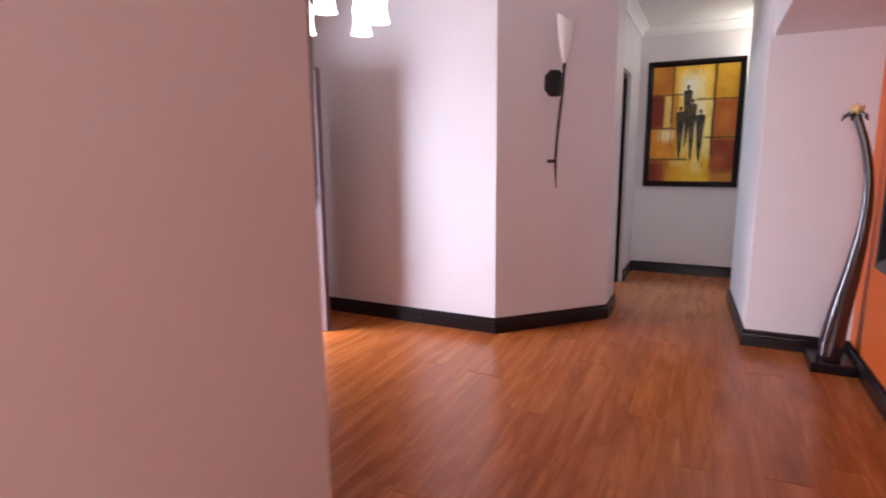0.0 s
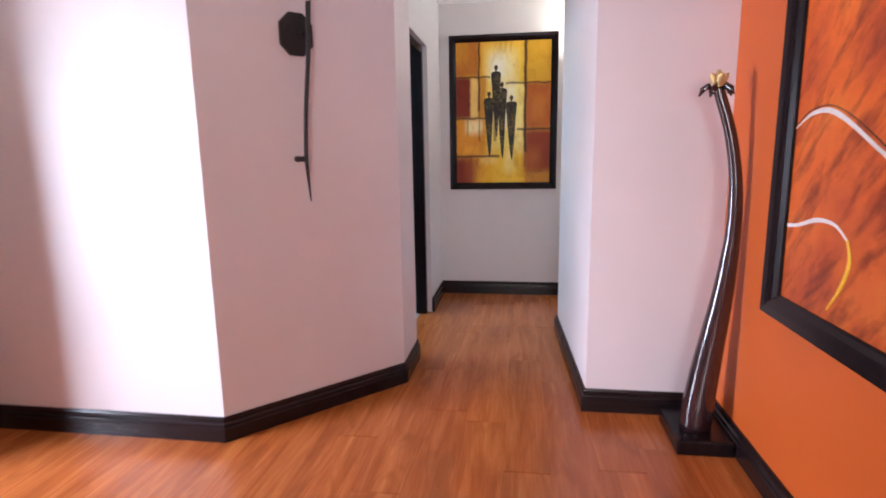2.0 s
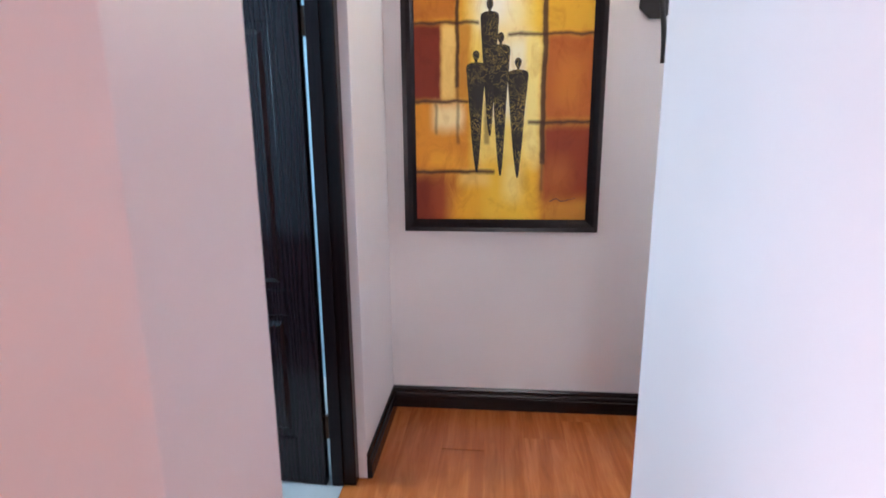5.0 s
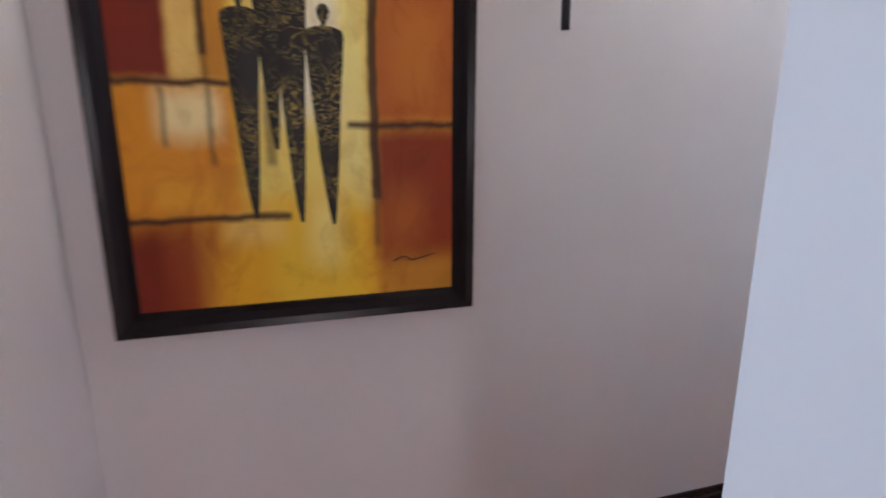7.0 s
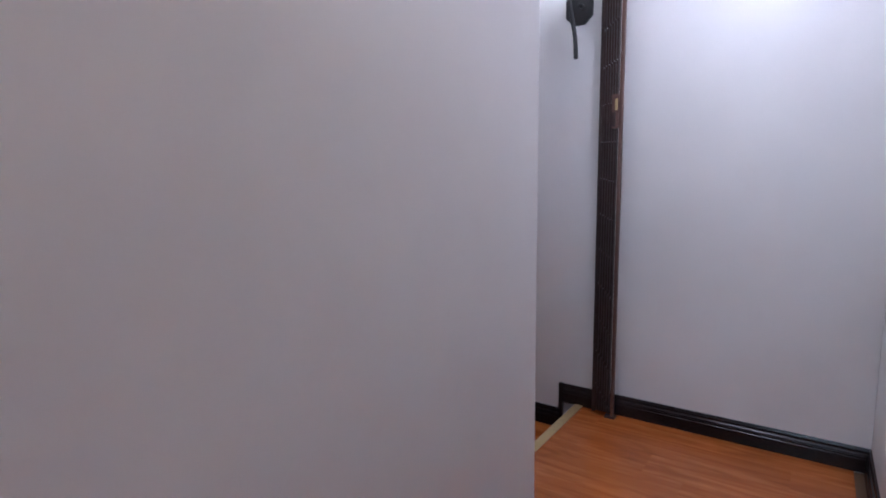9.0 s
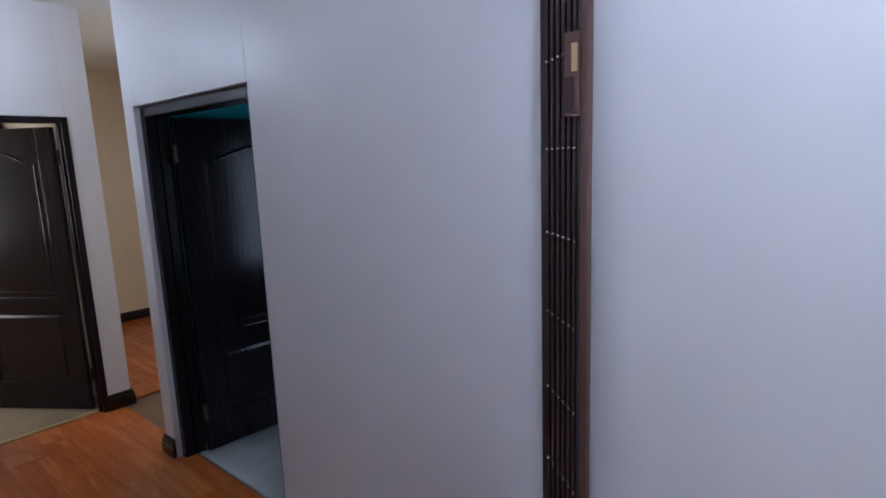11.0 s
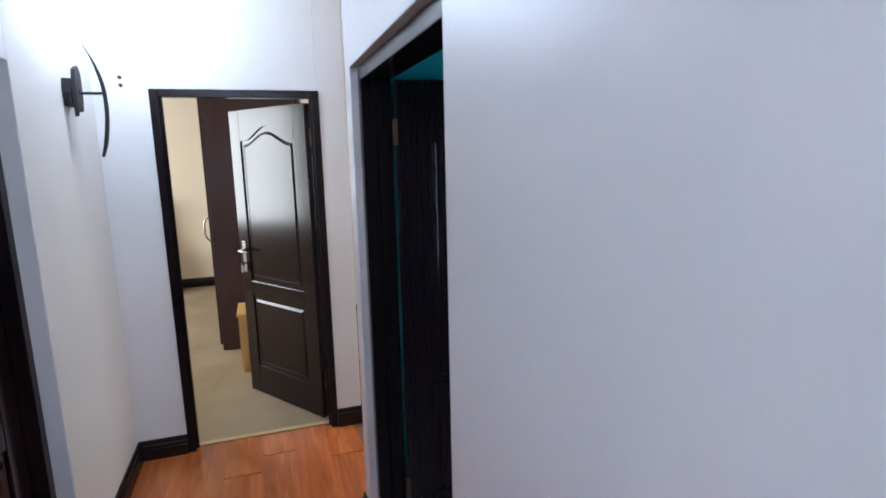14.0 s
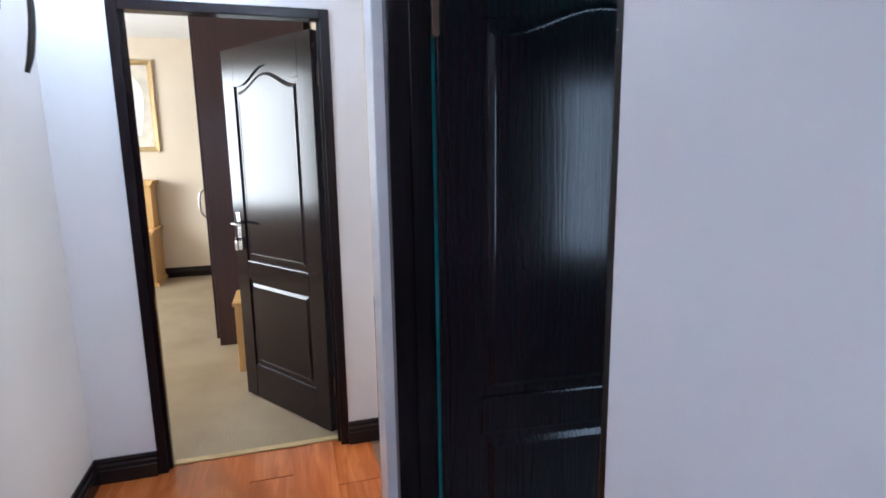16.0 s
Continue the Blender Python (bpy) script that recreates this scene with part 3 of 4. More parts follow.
# ---------------------------------------------------------------- doors
def door_frame(name, m, w, h, depth, label, stop=0.5, t=0.052):
    """A dark rebated frame round an opening w wide; local x across, y into the wall."""
    f = thing(name, m, label, "door frame", kind="structure")
    for x0, x1 in ((0, t), (w - t, w)):
        b = bm_box(x0, x1, 0, depth, 0, h, bevel=0.004)
        inner = (x1 - 0.002, x1 + 0.012) if x0 == 0 else (x0 - 0.012, x0 + 0.002)
        bm_box(*inner, depth * stop, depth, 0, h - t, b, 0.002)
        part("jamb", b, M_DARK, f)
    part("head", bm_box(t, w - t, 0, depth, h - t, h, bevel=0.004), M_DARK, f)
    return f


def door_leaf(name, m, w, h, label, handle_side=True, handle_face=-1, low=0.735, high=0.845):
    """A leaf hinged at the local origin and running along x, with an arched upper panel and a lower panel."""
    d = thing(name, m, label, "door")
    th = 0.020
    part("core", bm_box(0.02, w - 0.02, -0.011, 0.011, 0.03, h - 0.03), M_OAK, d)
    st = 0.115
    body = bm_box(0, st, -th, th, 0, h, bevel=0.003)
    bm_box(w - st, w, -th, th, 0, h, body, 0.003)
    bm_box(st, w - st, -th, th, 0, 0.21, body, 0.007)
    bm_box(st, w - st, -th, th, low, high, body, 0.007)
    arch = [(st, h), (st, h - 0.20)]
    for k in range(17):
        u = k / 16
        arch.append((st + u * (w - 2 * st), h - 0.20 + 0.085 * (0.5 - 0.5 * math.cos(2 * math.pi * min(1, max(0, (u - 0.08) / 0.84))))))
    arch += [(w - st, h - 0.20), (w - st, h)]
    clean = []
    for p in arch:
        if not clean or (Vector(p) - Vector(clean[-1])).length > 1e-4:
            clean.append(p)
    join(body, prism(clean, -th, th))
    part("leaf", body, M_OAK, d)
    for z0, z1, arched in ((0.235, low - 0.02, False), (high + 0.02, h - 0.225, True)):
        for s in (-1, 1):
            b = bmesh.new()
            n = 15

            def outline(inset):
                pts = [(st + 0.02 + inset, z0 + inset), (w - st - 0.02 - inset, z0 + inset)]
                for k in range(n + 1):
                    u = 1 - k / n
                    lift = 0.08 * (0.5 - 0.5 * math.cos(2 * math.pi * u)) if arched else 0.0
                    pts.append((st + 0.02 + inset + u * (w - 2 * st - 0.04 - 2 * inset), z1 + lift - inset))
                return pts

            rings = [[b.verts.new((x, s * y, z)) for x, z in outline(i)] for i, y in ((0, 0.0105), (0.004, 0.0108), (0.022, 0.0192), (0.026, 0.0186))]
            for r0, r1 in zip(rings, rings[1:]):
                for i in range(len(r0)):
                    b.faces.new((r0[i], r0[(i + 1) % len(r0)], r1[(i + 1) % len(r0)], r1[i]))
            b.faces.new(rings[-1])
            bmesh.ops.recalc_face_normals(b, faces=b.faces[:])
            part("panel", b, M_OAK, d)
    if handle_side:
        for s in (-1, 1):
            hx = w - 0.055
            part("handle_plate", bm_box(hx - 0.02, hx + 0.02, s * th - 0.003, s * th + 0.003, 0.90, 1.12, bevel=0.002), M_CHROME, d, "chrome handle plate")
            lever = sweep([(hx, s * th, 1.06), (hx, s * (th + 0.045), 1.06), (hx - 0.012, s * (th + 0.052), 1.06), (hx - 0.115, s * (th + 0.052), 1.055)], [0.009, 0.009, 0.009, 0.007], 10)
            part("lever", lever, M_CHROME, d, "chrome lever handle", True)
            if s == handle_face:
                key = bm_box(hx - 0.003, hx + 0.003, s * th - 0.001, s * (th + 0.03) if s > 0 else s * th, 0.955, 0.975) if s > 0 else bm_box(hx - 0.003, hx + 0.003, s * (th + 0.03), s * th + 0.001, 0.955, 0.975)
                bm_box(hx - 0.014, hx + 0.014, min(s * (th + 0.026), s * (th + 0.030)), max(s * (th + 0.026), s * (th + 0.030)), 0.90, 0.955, key, 0.001)
                part("key", key, M_CHROME, d, "small keys hanging in the lock")
    for z in (0.2, h - 0.25):
        part("hinge", bm_box(-0.012, 0.006, -0.028, -0.006, z, z + 0.10, bevel=0.002), M_HINGE, d, "dulled brass butt hinge")
    return d


# passage door on the left, standing partly open
door_frame("door_frame_passage", pose(COR_L - 0.035, 4.693, 0, 0, 0, 90), 0.985, 2.078, 0.10, "dark stained frame of the passage door")
door_leaf("door_passage", pose(COR_L - 0.155, 5.628, 0.008, 0, 0, 177), 0.86, 2.015, "dark stained panelled door standing ajar in the passage")
# bedroom door
door_frame("door_frame_bedroom", pose(2.898, HALL_E - 0.012, FLOOR2), 0.879, 2.08, 0.075, "dark stained frame of the bedroom door", t=0.042)
door_leaf("door_bedroom", pose(3.715, HALL_E + 0.13, FLOOR2 + 0.008, 0, 0, 124), 0.81, 2.015, "dark glossy panelled door standing open into the bedroom", handle_face=1)
# hall door on the right
door_frame("door_frame_hall", pose(HALL_R + 0.03, 9.137, FLOOR2, 0, 0, -90), 1.144, 2.052, 0.118, "dark stained frame of the hall door")
door_leaf("door_hall", pose(HALL_R + 0.155, 9.055, FLOOR2 + 0.008, 0, 0, -5), 0.95, 1.99, "dark stained panelled door standing open into the turquoise room", handle_face=1, low=0.605, high=0.725)
# hall door on the left
door_frame("door_frame_hall_left", pose(HALL_L - 0.06, 8.303, FLOOR2, 0, 0, 90), 0.894, 2.052, 0.10, "dark stained frame of the left hall door")
door_leaf("door_hall_left", pose(HALL_L - 0.13, 9.13, FLOOR2 + 0.008, 0, 0, -91), 0.78, 1.99, "dark stained panelled door, closed, in the hall")


def entry_door(m):
    d = thing("entrance_door", m, "weathered timber entrance door with pale studs, standing open", "door")
    w, h = 0.60, 1.935
    part("leaf", bm_box(0, w, -0.010, 0.010, 0.0, h, bevel=0.003), M_ENTRY, d)
    for x0, x1 in ((0, 0.11), (w - 0.11, w)):
        part("stile", bm_box(x0, x1, -0.030, 0.030, 0.001, h - 0.001, bevel=0.004), M_ENTRY, d)
    zs = [0.0, 0.36, 0.68, 1.03, 1.40, 1.765]
    for k, z in enumerate(zs):
        zt = z + (0.165 if k in (0, 5) else 0.145)
        part("rail", bm_box(0.11, w - 0.11, -0.028, 0.028, z + 0.002, zt, bevel=0.004), M_ENTRY, d)
        for x in (0.075, w - 0.075):
            for q in ((zt - 0.02,) if k == 0 else (z + 0.02,) if k == 5 else (z + 0.015, zt - 0.015)):
                for s in (-1, 1):
                    b = bmesh.new()
                    bmesh.ops.create_uvsphere(b, u_segments=10, v_segments=6, radius=0.023, matrix=Matrix.Translation((x, s * 0.030, q)) @ Matrix.Diagonal((1.15, 0.4, 0.8, 1)))
                    part("stud", b, M_STUD, d, "pale metal stud", True)
    for s in (-1, 1):
        part("handle", sweep([(w - 0.05, s * 0.03, 1.02), (w - 0.05, s * 0.085, 1.02), (w - 0.065, s * 0.095, 1.02), (w - 0.16, s * 0.095, 1.02)], [0.012, 0.012, 0.014, 0.011], 10), M_IRON, d, "black lever handle", True)
        part("handle_rose", bm_box(w - 0.075, w - 0.025, s * 0.031 - 0.004, s * 0.031 + 0.004, 0.99, 1.05, bevel=0.003), M_IRON, d)
        part("lock", bm_box(w - 0.07, w - 0.03, s * 0.031 - 0.004, s * 0.031 + 0.004, 0.91, 0.94, bevel=0.003), M_STUD, d, "pale lock cylinder")
    return d


entry_door(pose(-2.745, 3.005, 0.004, 0, 0, 9))
door_frame("door_frame_entrance", pose(-2.79, 1.922, 0, 0, 0, 90), 1.096, 1.983, 0.12, "dark stained frame of the entrance door")

# window of the room behind the passage door
wf = thing("window_1", pose(-2.748, 5.75, 1.02, 0, 0, -90), "white window frame of the bathroom", "window", kind="structure")
for bx in ((0, 0.05, 0, 1.20), (1.15, 1.20, 0, 1.20), (0.05, 1.15, 0, 0.05), (0.05, 1.15, 1.15, 1.20)):
    part("window_frame", bm_box(bx[0], bx[1], 0, 0.03, bx[2], bx[3], bevel=0.003), M_CEIL, wf)

# outside the entrance
structure("ground", bm_box(-60, -2.95, -50, 50, -0.35, -0.03), M_PAVE, "pale sunlit paving outside the entrance", "ground")


# ---------------------------------------------------------------- paintings
def frame_bars(parent, w, h, bar, depth, material, y0=0.0):
    """Four mitred moulding bars; local x across, z up, front towards -y."""
    prof = [(0.0, y0), (0.0, y0 - depth), (bar * 0.35, y0 - depth * 0.92), (bar * 0.7, y0 - depth * 0.72), (bar * 0.9, y0 - depth * 0.5), (bar, y0 - depth * 0.45), (bar, y0)]
    corners = [(0, 0), (w, 0), (w, h), (0, h)]
    ins = [(1, 1), (-1, 1), (-1, -1), (1, -1)]
    for k in range(4):
        b = bmesh.new()
        rings = []
        for c in (k, (k + 1) % 4):
            (cx, cz), (ix, iz) = corners[c], ins[c]
            rings.append([b.verts.new((cx + ix * o, y, cz + iz * o)) for o, y in prof])
        for i in range(len(prof)):
            j = (i + 1) % len(prof)
            b.faces.new((rings[0][i], rings[0][j], rings[1][j], rings[1][i]))
        b.faces.new(rings[0][::-1])
        b.faces.new(rings[1])
        bmesh.ops.recalc_face_normals(b, faces=b.faces[:])
        part("frame_bar", b, material, parent)


def flat_stroke(points, widths, material, parent, name="stroke", y=0.0, n=10):
    """A low ridge of paint along a curve in x and z."""
    p = spline([(x, y, z) for x, z in points], n)
    ws = np.interp(np.linspace(0, 1, len(p)), np.linspace(0, 1, len(widths)), widths)
    b = bmesh.new()
    rows = []
    for k, q in enumerate(p):
        d = (p[min(k + 1, len(p) - 1)] - p[max(k - 1, 0)]).normalized()
        s = Vector((-d.z, 0, d.x)) * (ws[k] / 2)
        rows.append([b.verts.new(q + s), b.verts.new(q + s * 0.5 + Vector((0, -0.002, 0))), b.verts.new(q - s * 0.5 + Vector((0, -0.002, 0))), b.verts.new(q - s)])
    for r0, r1 in zip(rows, rows[1:]):
        for i in range(3):
            b.faces.new((r0[i], r0[i + 1], r1[i + 1], r1[i]))
    bmesh.ops.recalc_face_normals(b, faces=b.faces[:])
    return part(name, b, material, parent, "", True)


PW, PH, PB = 0.925, 1.305, 0.058
pic = thing("figure_painting", pose(-0.270, END_Y, 0.962), "yellow and red abstract painting of slim dark figures, dark frame", "painting")
frame_bars(pic, PW, PH, PB, 0.045, M_DARK)
part("canvas", bm_box(0, PW - 2 * PB, -0.004, 0.004, 0, PH - 2 * PB), M_CANVAS, pic, "brushed yellow, orange and red canvas", m=pose(PB, -0.018, PB))
CW, CH = PW - 2 * PB, PH - 2 * PB
for u, top, bot, wid in ((0.427, 0.795, 0.335, 0.084), (0.352, 0.612, 0.190, 0.090), (0.490, 0.676, 0.178, 0.088), (0.590, 0.583, 0.170, 0.096)):
    x, z0, z1 = PB + u * CW, PB + bot * CH, PB + top * CH
    hh = z1 - z0
    # a body that swells at the shoulders and tapers to a point, then a neck and head
    flat_stroke([(x + 0.006, z0), (x + 0.004, z0 + 0.12 * hh), (x + 0.002, z0 + 0.35 * hh), (x, z0 + 0.6 * hh), (x, z0 + 0.82 * hh), (x, z1 - 0.03), (x, z1 - 0.010), (x, z1)],
                [0.008, 0.024, 0.50 * wid, 0.70 * wid, 0.90 * wid, wid, 0.92 * wid, 0.45 * wid], M_FIG, pic, "dark_shape", -0.0225)
    flat_stroke([(x, z1 - 0.008), (x, z1 + 0.008), (x, z1 + 0.020), (x, z1 + 0.034), (x, z1 + 0.046), (x, z1 + 0.052)], [0.014, 0.012, 0.026, 0.032, 0.024, 0.006], M_FIG, pic, "dark_shape", -0.0226)
flat_stroke([(PB + 0.79 * CW, PB + 0.075 * CH), (PB + 0.83 * CW, PB + 0.085 * CH), (PB + 0.86 * CW, PB + 0.075 * CH), (PB + 0.94 * CW, PB + 0.088 * CH)], [0.004, 0.003, 0.004, 0.002], M_BLKP, pic, "signature_mark", -0.0225)

# orange swirl painting on the feature wall; local x runs towards the lounge
OW, OH, OB = 1.95, 1.30, 0.075
swirl = thing("swirl_painting", pose(1.28, 3.522, 0.70, 0, 0, -90), "orange abstract painting with white swirls in a black frame", "painting")
frame_bars(swirl, OW, OH, OB, 0.05, M_DARK)
part("canvas", bm_box(OB - 0.005, OW - OB + 0.005, -0.016, -0.008, OB - 0.005, OH - OB + 0.005), M_SWIRL, swirl, "orange and rust canvas")


def swirl_stroke(name, material, points, widths, y):
    flat_stroke([(x - 0.022, z) for x, z in points], [w * 0.68 for w in widths], material, swirl, name, y)


swirl_stroke("white_stroke", M_WHITEP, [(0.09, 0.650), (0.20, 0.695), (0.33, 0.685), (0.55, 0.575), (0.80, 0.435), (0.98, 0.372), (1.17, 0.388), (1.40, 0.50)], [0.008, 0.020, 0.026, 0.018, 0.022, 0.034, 0.030, 0.01], -0.017)
swirl_stroke("black_stroke", M_BLKP, [(0.10, 0.665), (0.20, 0.708), (0.34, 0.70), (0.56, 0.590), (0.80, 0.420), (0.98, 0.350), (1.17, 0.366)], [0.003, 0.006, 0.004, 0.006, 0.008, 0.006, 0.003], -0.0165)
swirl_stroke("white_stroke", M_WHITEP, [(0.10, 0.325), (0.17, 0.335), (0.28, 0.365), (0.38, 0.362), (0.45, 0.325)], [0.020, 0.018, 0.022, 0.016, 0.014], -0.017)
swirl_stroke("yellow_stroke", M_YELP, [(0.45, 0.330), (0.47, 0.265), (0.44, 0.185), (0.385, 0.105)], [0.012, 0.026, 0.020, 0.004], -0.0175)
swirl_stroke("white_stroke", M_WHITEP, [(0.33, 1.199), (0.52, 1.07), (0.69, 0.961), (0.82, 0.840), (0.98, 0.760), (1.08, 0.745), (1.16, 0.77)], [0.010, 0.016, 0.026, 0.030, 0.018, 0.014, 0.004], -0.017)
swirl_stroke("white_stroke", M_WHITEP, [(0.80, 0.985), (0.73, 0.975), (0.675, 0.908), (0.70, 0.82), (0.78, 0.765), (0.96, 0.692), (1.10, 0.673), (1.25, 0.71)], [0.008, 0.020, 0.018, 0.018, 0.026, 0.028, 0.022, 0.006], -0.019)
swirl_stroke("yellow_stroke", M_YELP, [(0.74, 0.985), (0.90, 0.975), (1.04, 0.925), (1.12, 0.86)], [0.012, 0.055, 0.045, 0.01], -0.0185)
swirl_stroke("black_stroke", M_BLKP, [(0.92, 1.02), (0.76, 1.005), (0.655, 0.92), (0.67, 0.80), (0.76, 0.745), (0.94, 0.672), (1.10, 0.650)], [0.003, 0.008, 0.008, 0.006, 0.008, 0.008, 0.003], -0.018)
swirl_stroke("black_stroke", M_BLKP, [(0.24, 1.19), (0.36, 1.17), (0.48, 1.155), (0.58, 1.10)], [0.006, 0.010, 0.008, 0.003], -0.018)
swirl_stroke("black_stroke", M_BLKP, [(1.20, 0.62), (1.11, 0.579), (1.05, 0.468), (1.10, 0.362), (1.18, 0.342), (1.35, 0.36)], [0.004, 0.010, 0.012, 0.010, 0.010, 0.004], -0.019)
swirl_stroke("white_stroke", M_WHITEP, [(1.28, 0.60), (1.17, 0.55), (1.12, 0.46), (1.17, 0.40)], [0.006, 0.018, 0.020, 0.008], -0.019)
swirl_stroke("white_stroke", M_WHITEP, [(1.30, 0.2), (1.45, 0.5), (1.50, 0.85), (1.68, 1.1)], [0.008, 0.022, 0.022, 0.008], -0.017)


# ---------------------------------------------------------------- flower sculpture
sc = thing("flower_sculpture", pose(1.148, 3.828, 0.0), "tall polished dark wooden flower sculpture on a black plinth", "sculpture")
part("plinth", bm_box(-0.128, 0.106, -0.145, 0.165, 0.0, 0.066, bevel=0.008), M_DARK, sc, "black wooden plinth")
axis = spline([(-0.022, -0.02, 0.060), (-0.010, -0.015, 0.20), (0.016, -0.01, 0.40), (0.048, -0.01, 0.62), (0.070, -0.01, 0.82), (0.080, -0.01, 1.00), (0.070, -0.01, 1.18), (0.038, -0.01, 1.35), (-0.006, -0.01, 1.485), (-0.022, -0.01, 1.53)], 6)
rad = np.interp(np.linspace(0, 1, len(axis)), [0, 0.08, 0.2, 0.35, 0.5, 0.7, 0.9, 1.0], [0.064, 0.068, 0.060, 0.044, 0.032, 0.025, 0.022, 0.021])
part("stem", sweep(axis, list(rad), 20, 0.85), M_POLISH, sc, "polished dark curved stem", True)
for k in range(5):
    a = 2 * math.pi * k / 5 + 0.4
    c = Vector((-0.022, -0.01, 1.517))
    d = Vector((math.cos(a), math.sin(a), 0))
    part("leaf", sweep([c + d * 0.015, c + d * 0.035 + Vector((0, 0, 0.018)), c + d * 0.055 + Vector((0, 0, 0.005)), c + d * 0.068 + Vector((0, 0, -0.02))], [0.006, 0.014, 0.012, 0.003], 8, 0.45), M_POLISH, sc, "dark carved leaf", True)
    a += 0.6
    d = Vector((math.cos(a), math.sin(a), 0))
    part("petal", sweep([c + Vector((0, 0, 0.012)), c + d * 0.016 + Vector((0, 0, 0.034)), c + d * 0.028 + Vector((0, 0, 0.056)), c + d * 0.036 + Vector((0, 0, 0.066))], [0.006, 0.014, 0.012, 0.003], 8, 0.5), M_GOLD, sc, "pale gold petal", True)
part("heart", lathe([(0.004, 1.522), (0.018, 1.537), (0.016, 1.572), (0.006, 1.597)], 12), M_GOLD, sc, "pale gold flower heart", True, pose(-0.022, -0.01, 0))


# ---------------------------------------------------------------- wall lights
def wall_light(m, lit, power, label, long_tail=True):
    """A dark octagonal back plate with a bowed iron stem and a flame-shaped glass. Local y points out of the wall (towards -y)."""
    s = thing("wall_light", m, label, "wall light", "iron wall lights")
    w, h, c = 0.155, 0.185, 0.045
    o = [(-w / 2 + c, -h / 2), (w / 2 - c, -h / 2), (w / 2, -h / 2 + c), (w / 2, h / 2 - c), (w / 2 - c, h / 2), (-w / 2 + c, h / 2), (-w / 2, h / 2 - c), (-w / 2, -h / 2 + c)]
    part("back_plate", prism(o, 0.0, -0.022, 0.004), M_IRON, s, "black octagonal back plate")
    part("boss", sweep([(0.02, -0.020, 0), (0.02, -0.075, 0.0)], [0.012, 0.010], 10), M_IRON, s, "", True)
    if long_tail:
        tail = spline([(0.035, -0.085, 0.19), (0.030, -0.080, 0.06), (0.022, -0.076, -0.10), (-0.002, -0.072, -0.35), (-0.012, -0.07, -0.54), (-0.006, -0.066, -0.63), (0.004, -0.06, -0.75)], 6)
        rr = np.interp(np.linspace(0, 1, len(tail)), [0, 0.2, 0.8, 1], [0.013, 0.011, 0.009, 0.003])
        part("stem", sweep(tail, list(rr), 10), M_IRON, s, "slim bowed dark stem", True)
        part("wall_peg", sweep([(-0.014, -0.074, -0.555), (-0.020, -0.03, -0.555), (-0.026, 0.0, -0.555)], [0.013, 0.012, 0.015], 10), M_IRON, s, "", True)
    else:
        part("stem", sweep(spline([(-0.03, -0.10, 0.06), (-0.01, -0.11, -0.05), (0.01, -0.10, -0.17), (0.016, -0.095, -0.29)], 6), [0.012] * 19, 10), M_IRON, s, "short bowed black stem", True)
    g = bmesh.new()
    rings = []
    up = 1.0 if long_tail else 0.42
    for k, (z, r) in enumerate(((0.13, 0.012), (0.19, 0.030), (0.27, 0.050), (0.36, 0.062), (0.42, 0.070))):
        rings.append([g.verts.new((0.03 + r * math.cos(t) + 0.012 * math.sin(3 * t) * k / 4, -0.085 + 0.8 * r * math.sin(t), up * (z + 0.03 * math.sin(2 * t + 1) * (k == 4)))) for t in np.linspace(0, 2 * math.pi, 20, endpoint=False)])
    for r0, r1 in zip(rings, rings[1:]):
        for i in range(20):
            g.faces.new((r0[i], r0[(i + 1) % 20], r1[(i + 1) % 20], r1[i]))
    g.faces.new(rings[0][::-1])
    part("glass_shade", g, M_FROST, s, "frosted flame-shaped glass", True)
    if lit:
        p = m @ Vector((0.03, -0.10, 0.225))
        lamp("wall_light_bulb", "POINT", Matrix.Translation(p), power, (0.93, 0.96, 1.0) if lit == 2 else (1.0, 0.88, 0.70), 0.04)
    return s


CHAM = math.degrees(math.atan2(4.308 - 3.579, NEAR_L + 0.982))
wall_light(pose(-0.670, 3.911, 1.825, 0, 0, CHAM), 0, 0, "unlit dark iron wall light with a long bowed tail")
wall_light(pose(-0.79, 1.237, 1.80, 0, 0, 141), 0, 0, "unlit dark iron wall light on the entrance pier")
wall_light(pose(0.868, END_Y, 2.012, 0, 0, 0), 1, 14, "lit black wall light beside the painting", False)
wall_light(pose(HALL_R, 6.745, 2.315, 0, 0, -90), 2, 12, "lit black wall light above the folded gate", False)

# the hall's blade-shaped wall light
bl = thing("blade_wall_light", pose(HALL_L, 9.78, 1.84, 0, 0, 90), "lit black wall light with a curved blade shade", "wall light", "iron wall lights")
part("back_plate", prism([(-0.045, -0.06), (0.045, -0.06), (0.06, 0), (0.045, 0.06), (-0.045, 0.06), (-0.06, 0)], 0.0, -0.035, 0.004), M_IRON, bl)
part("bracket", prism([(-0.05, -0.105), (-0.02, -0.07), (0.03, -0.08), (0.05, -0.02), (0.05, 0.09), (0.02, 0.12), (-0.03, 0.10), (-0.05, 0.02)], -0.035, -0.052, 0.003), M_IRON, bl, "ragged black bracket")
part("arm", sweep([(0, -0.05, 0.0), (0, -0.145, 0.0)], [0.007, 0.006], 8), M_IRON, bl, "", True)
arc = spline([(0, -0.085, 0.21), (0, -0.120, 0.13), (0, -0.145, 0.03), (0, -0.148, -0.09), (0, -0.132, -0.21), (0, -0.112, -0.28)], 6)
part("blade", sweep(arc, list(np.interp(np.linspace(0, 1, len(arc)), [0, 0.3, 0.8, 1], [0.004, 0.020, 0.024, 0.016])), 8, 0.35), M_IRON, bl, "curved black blade", True)
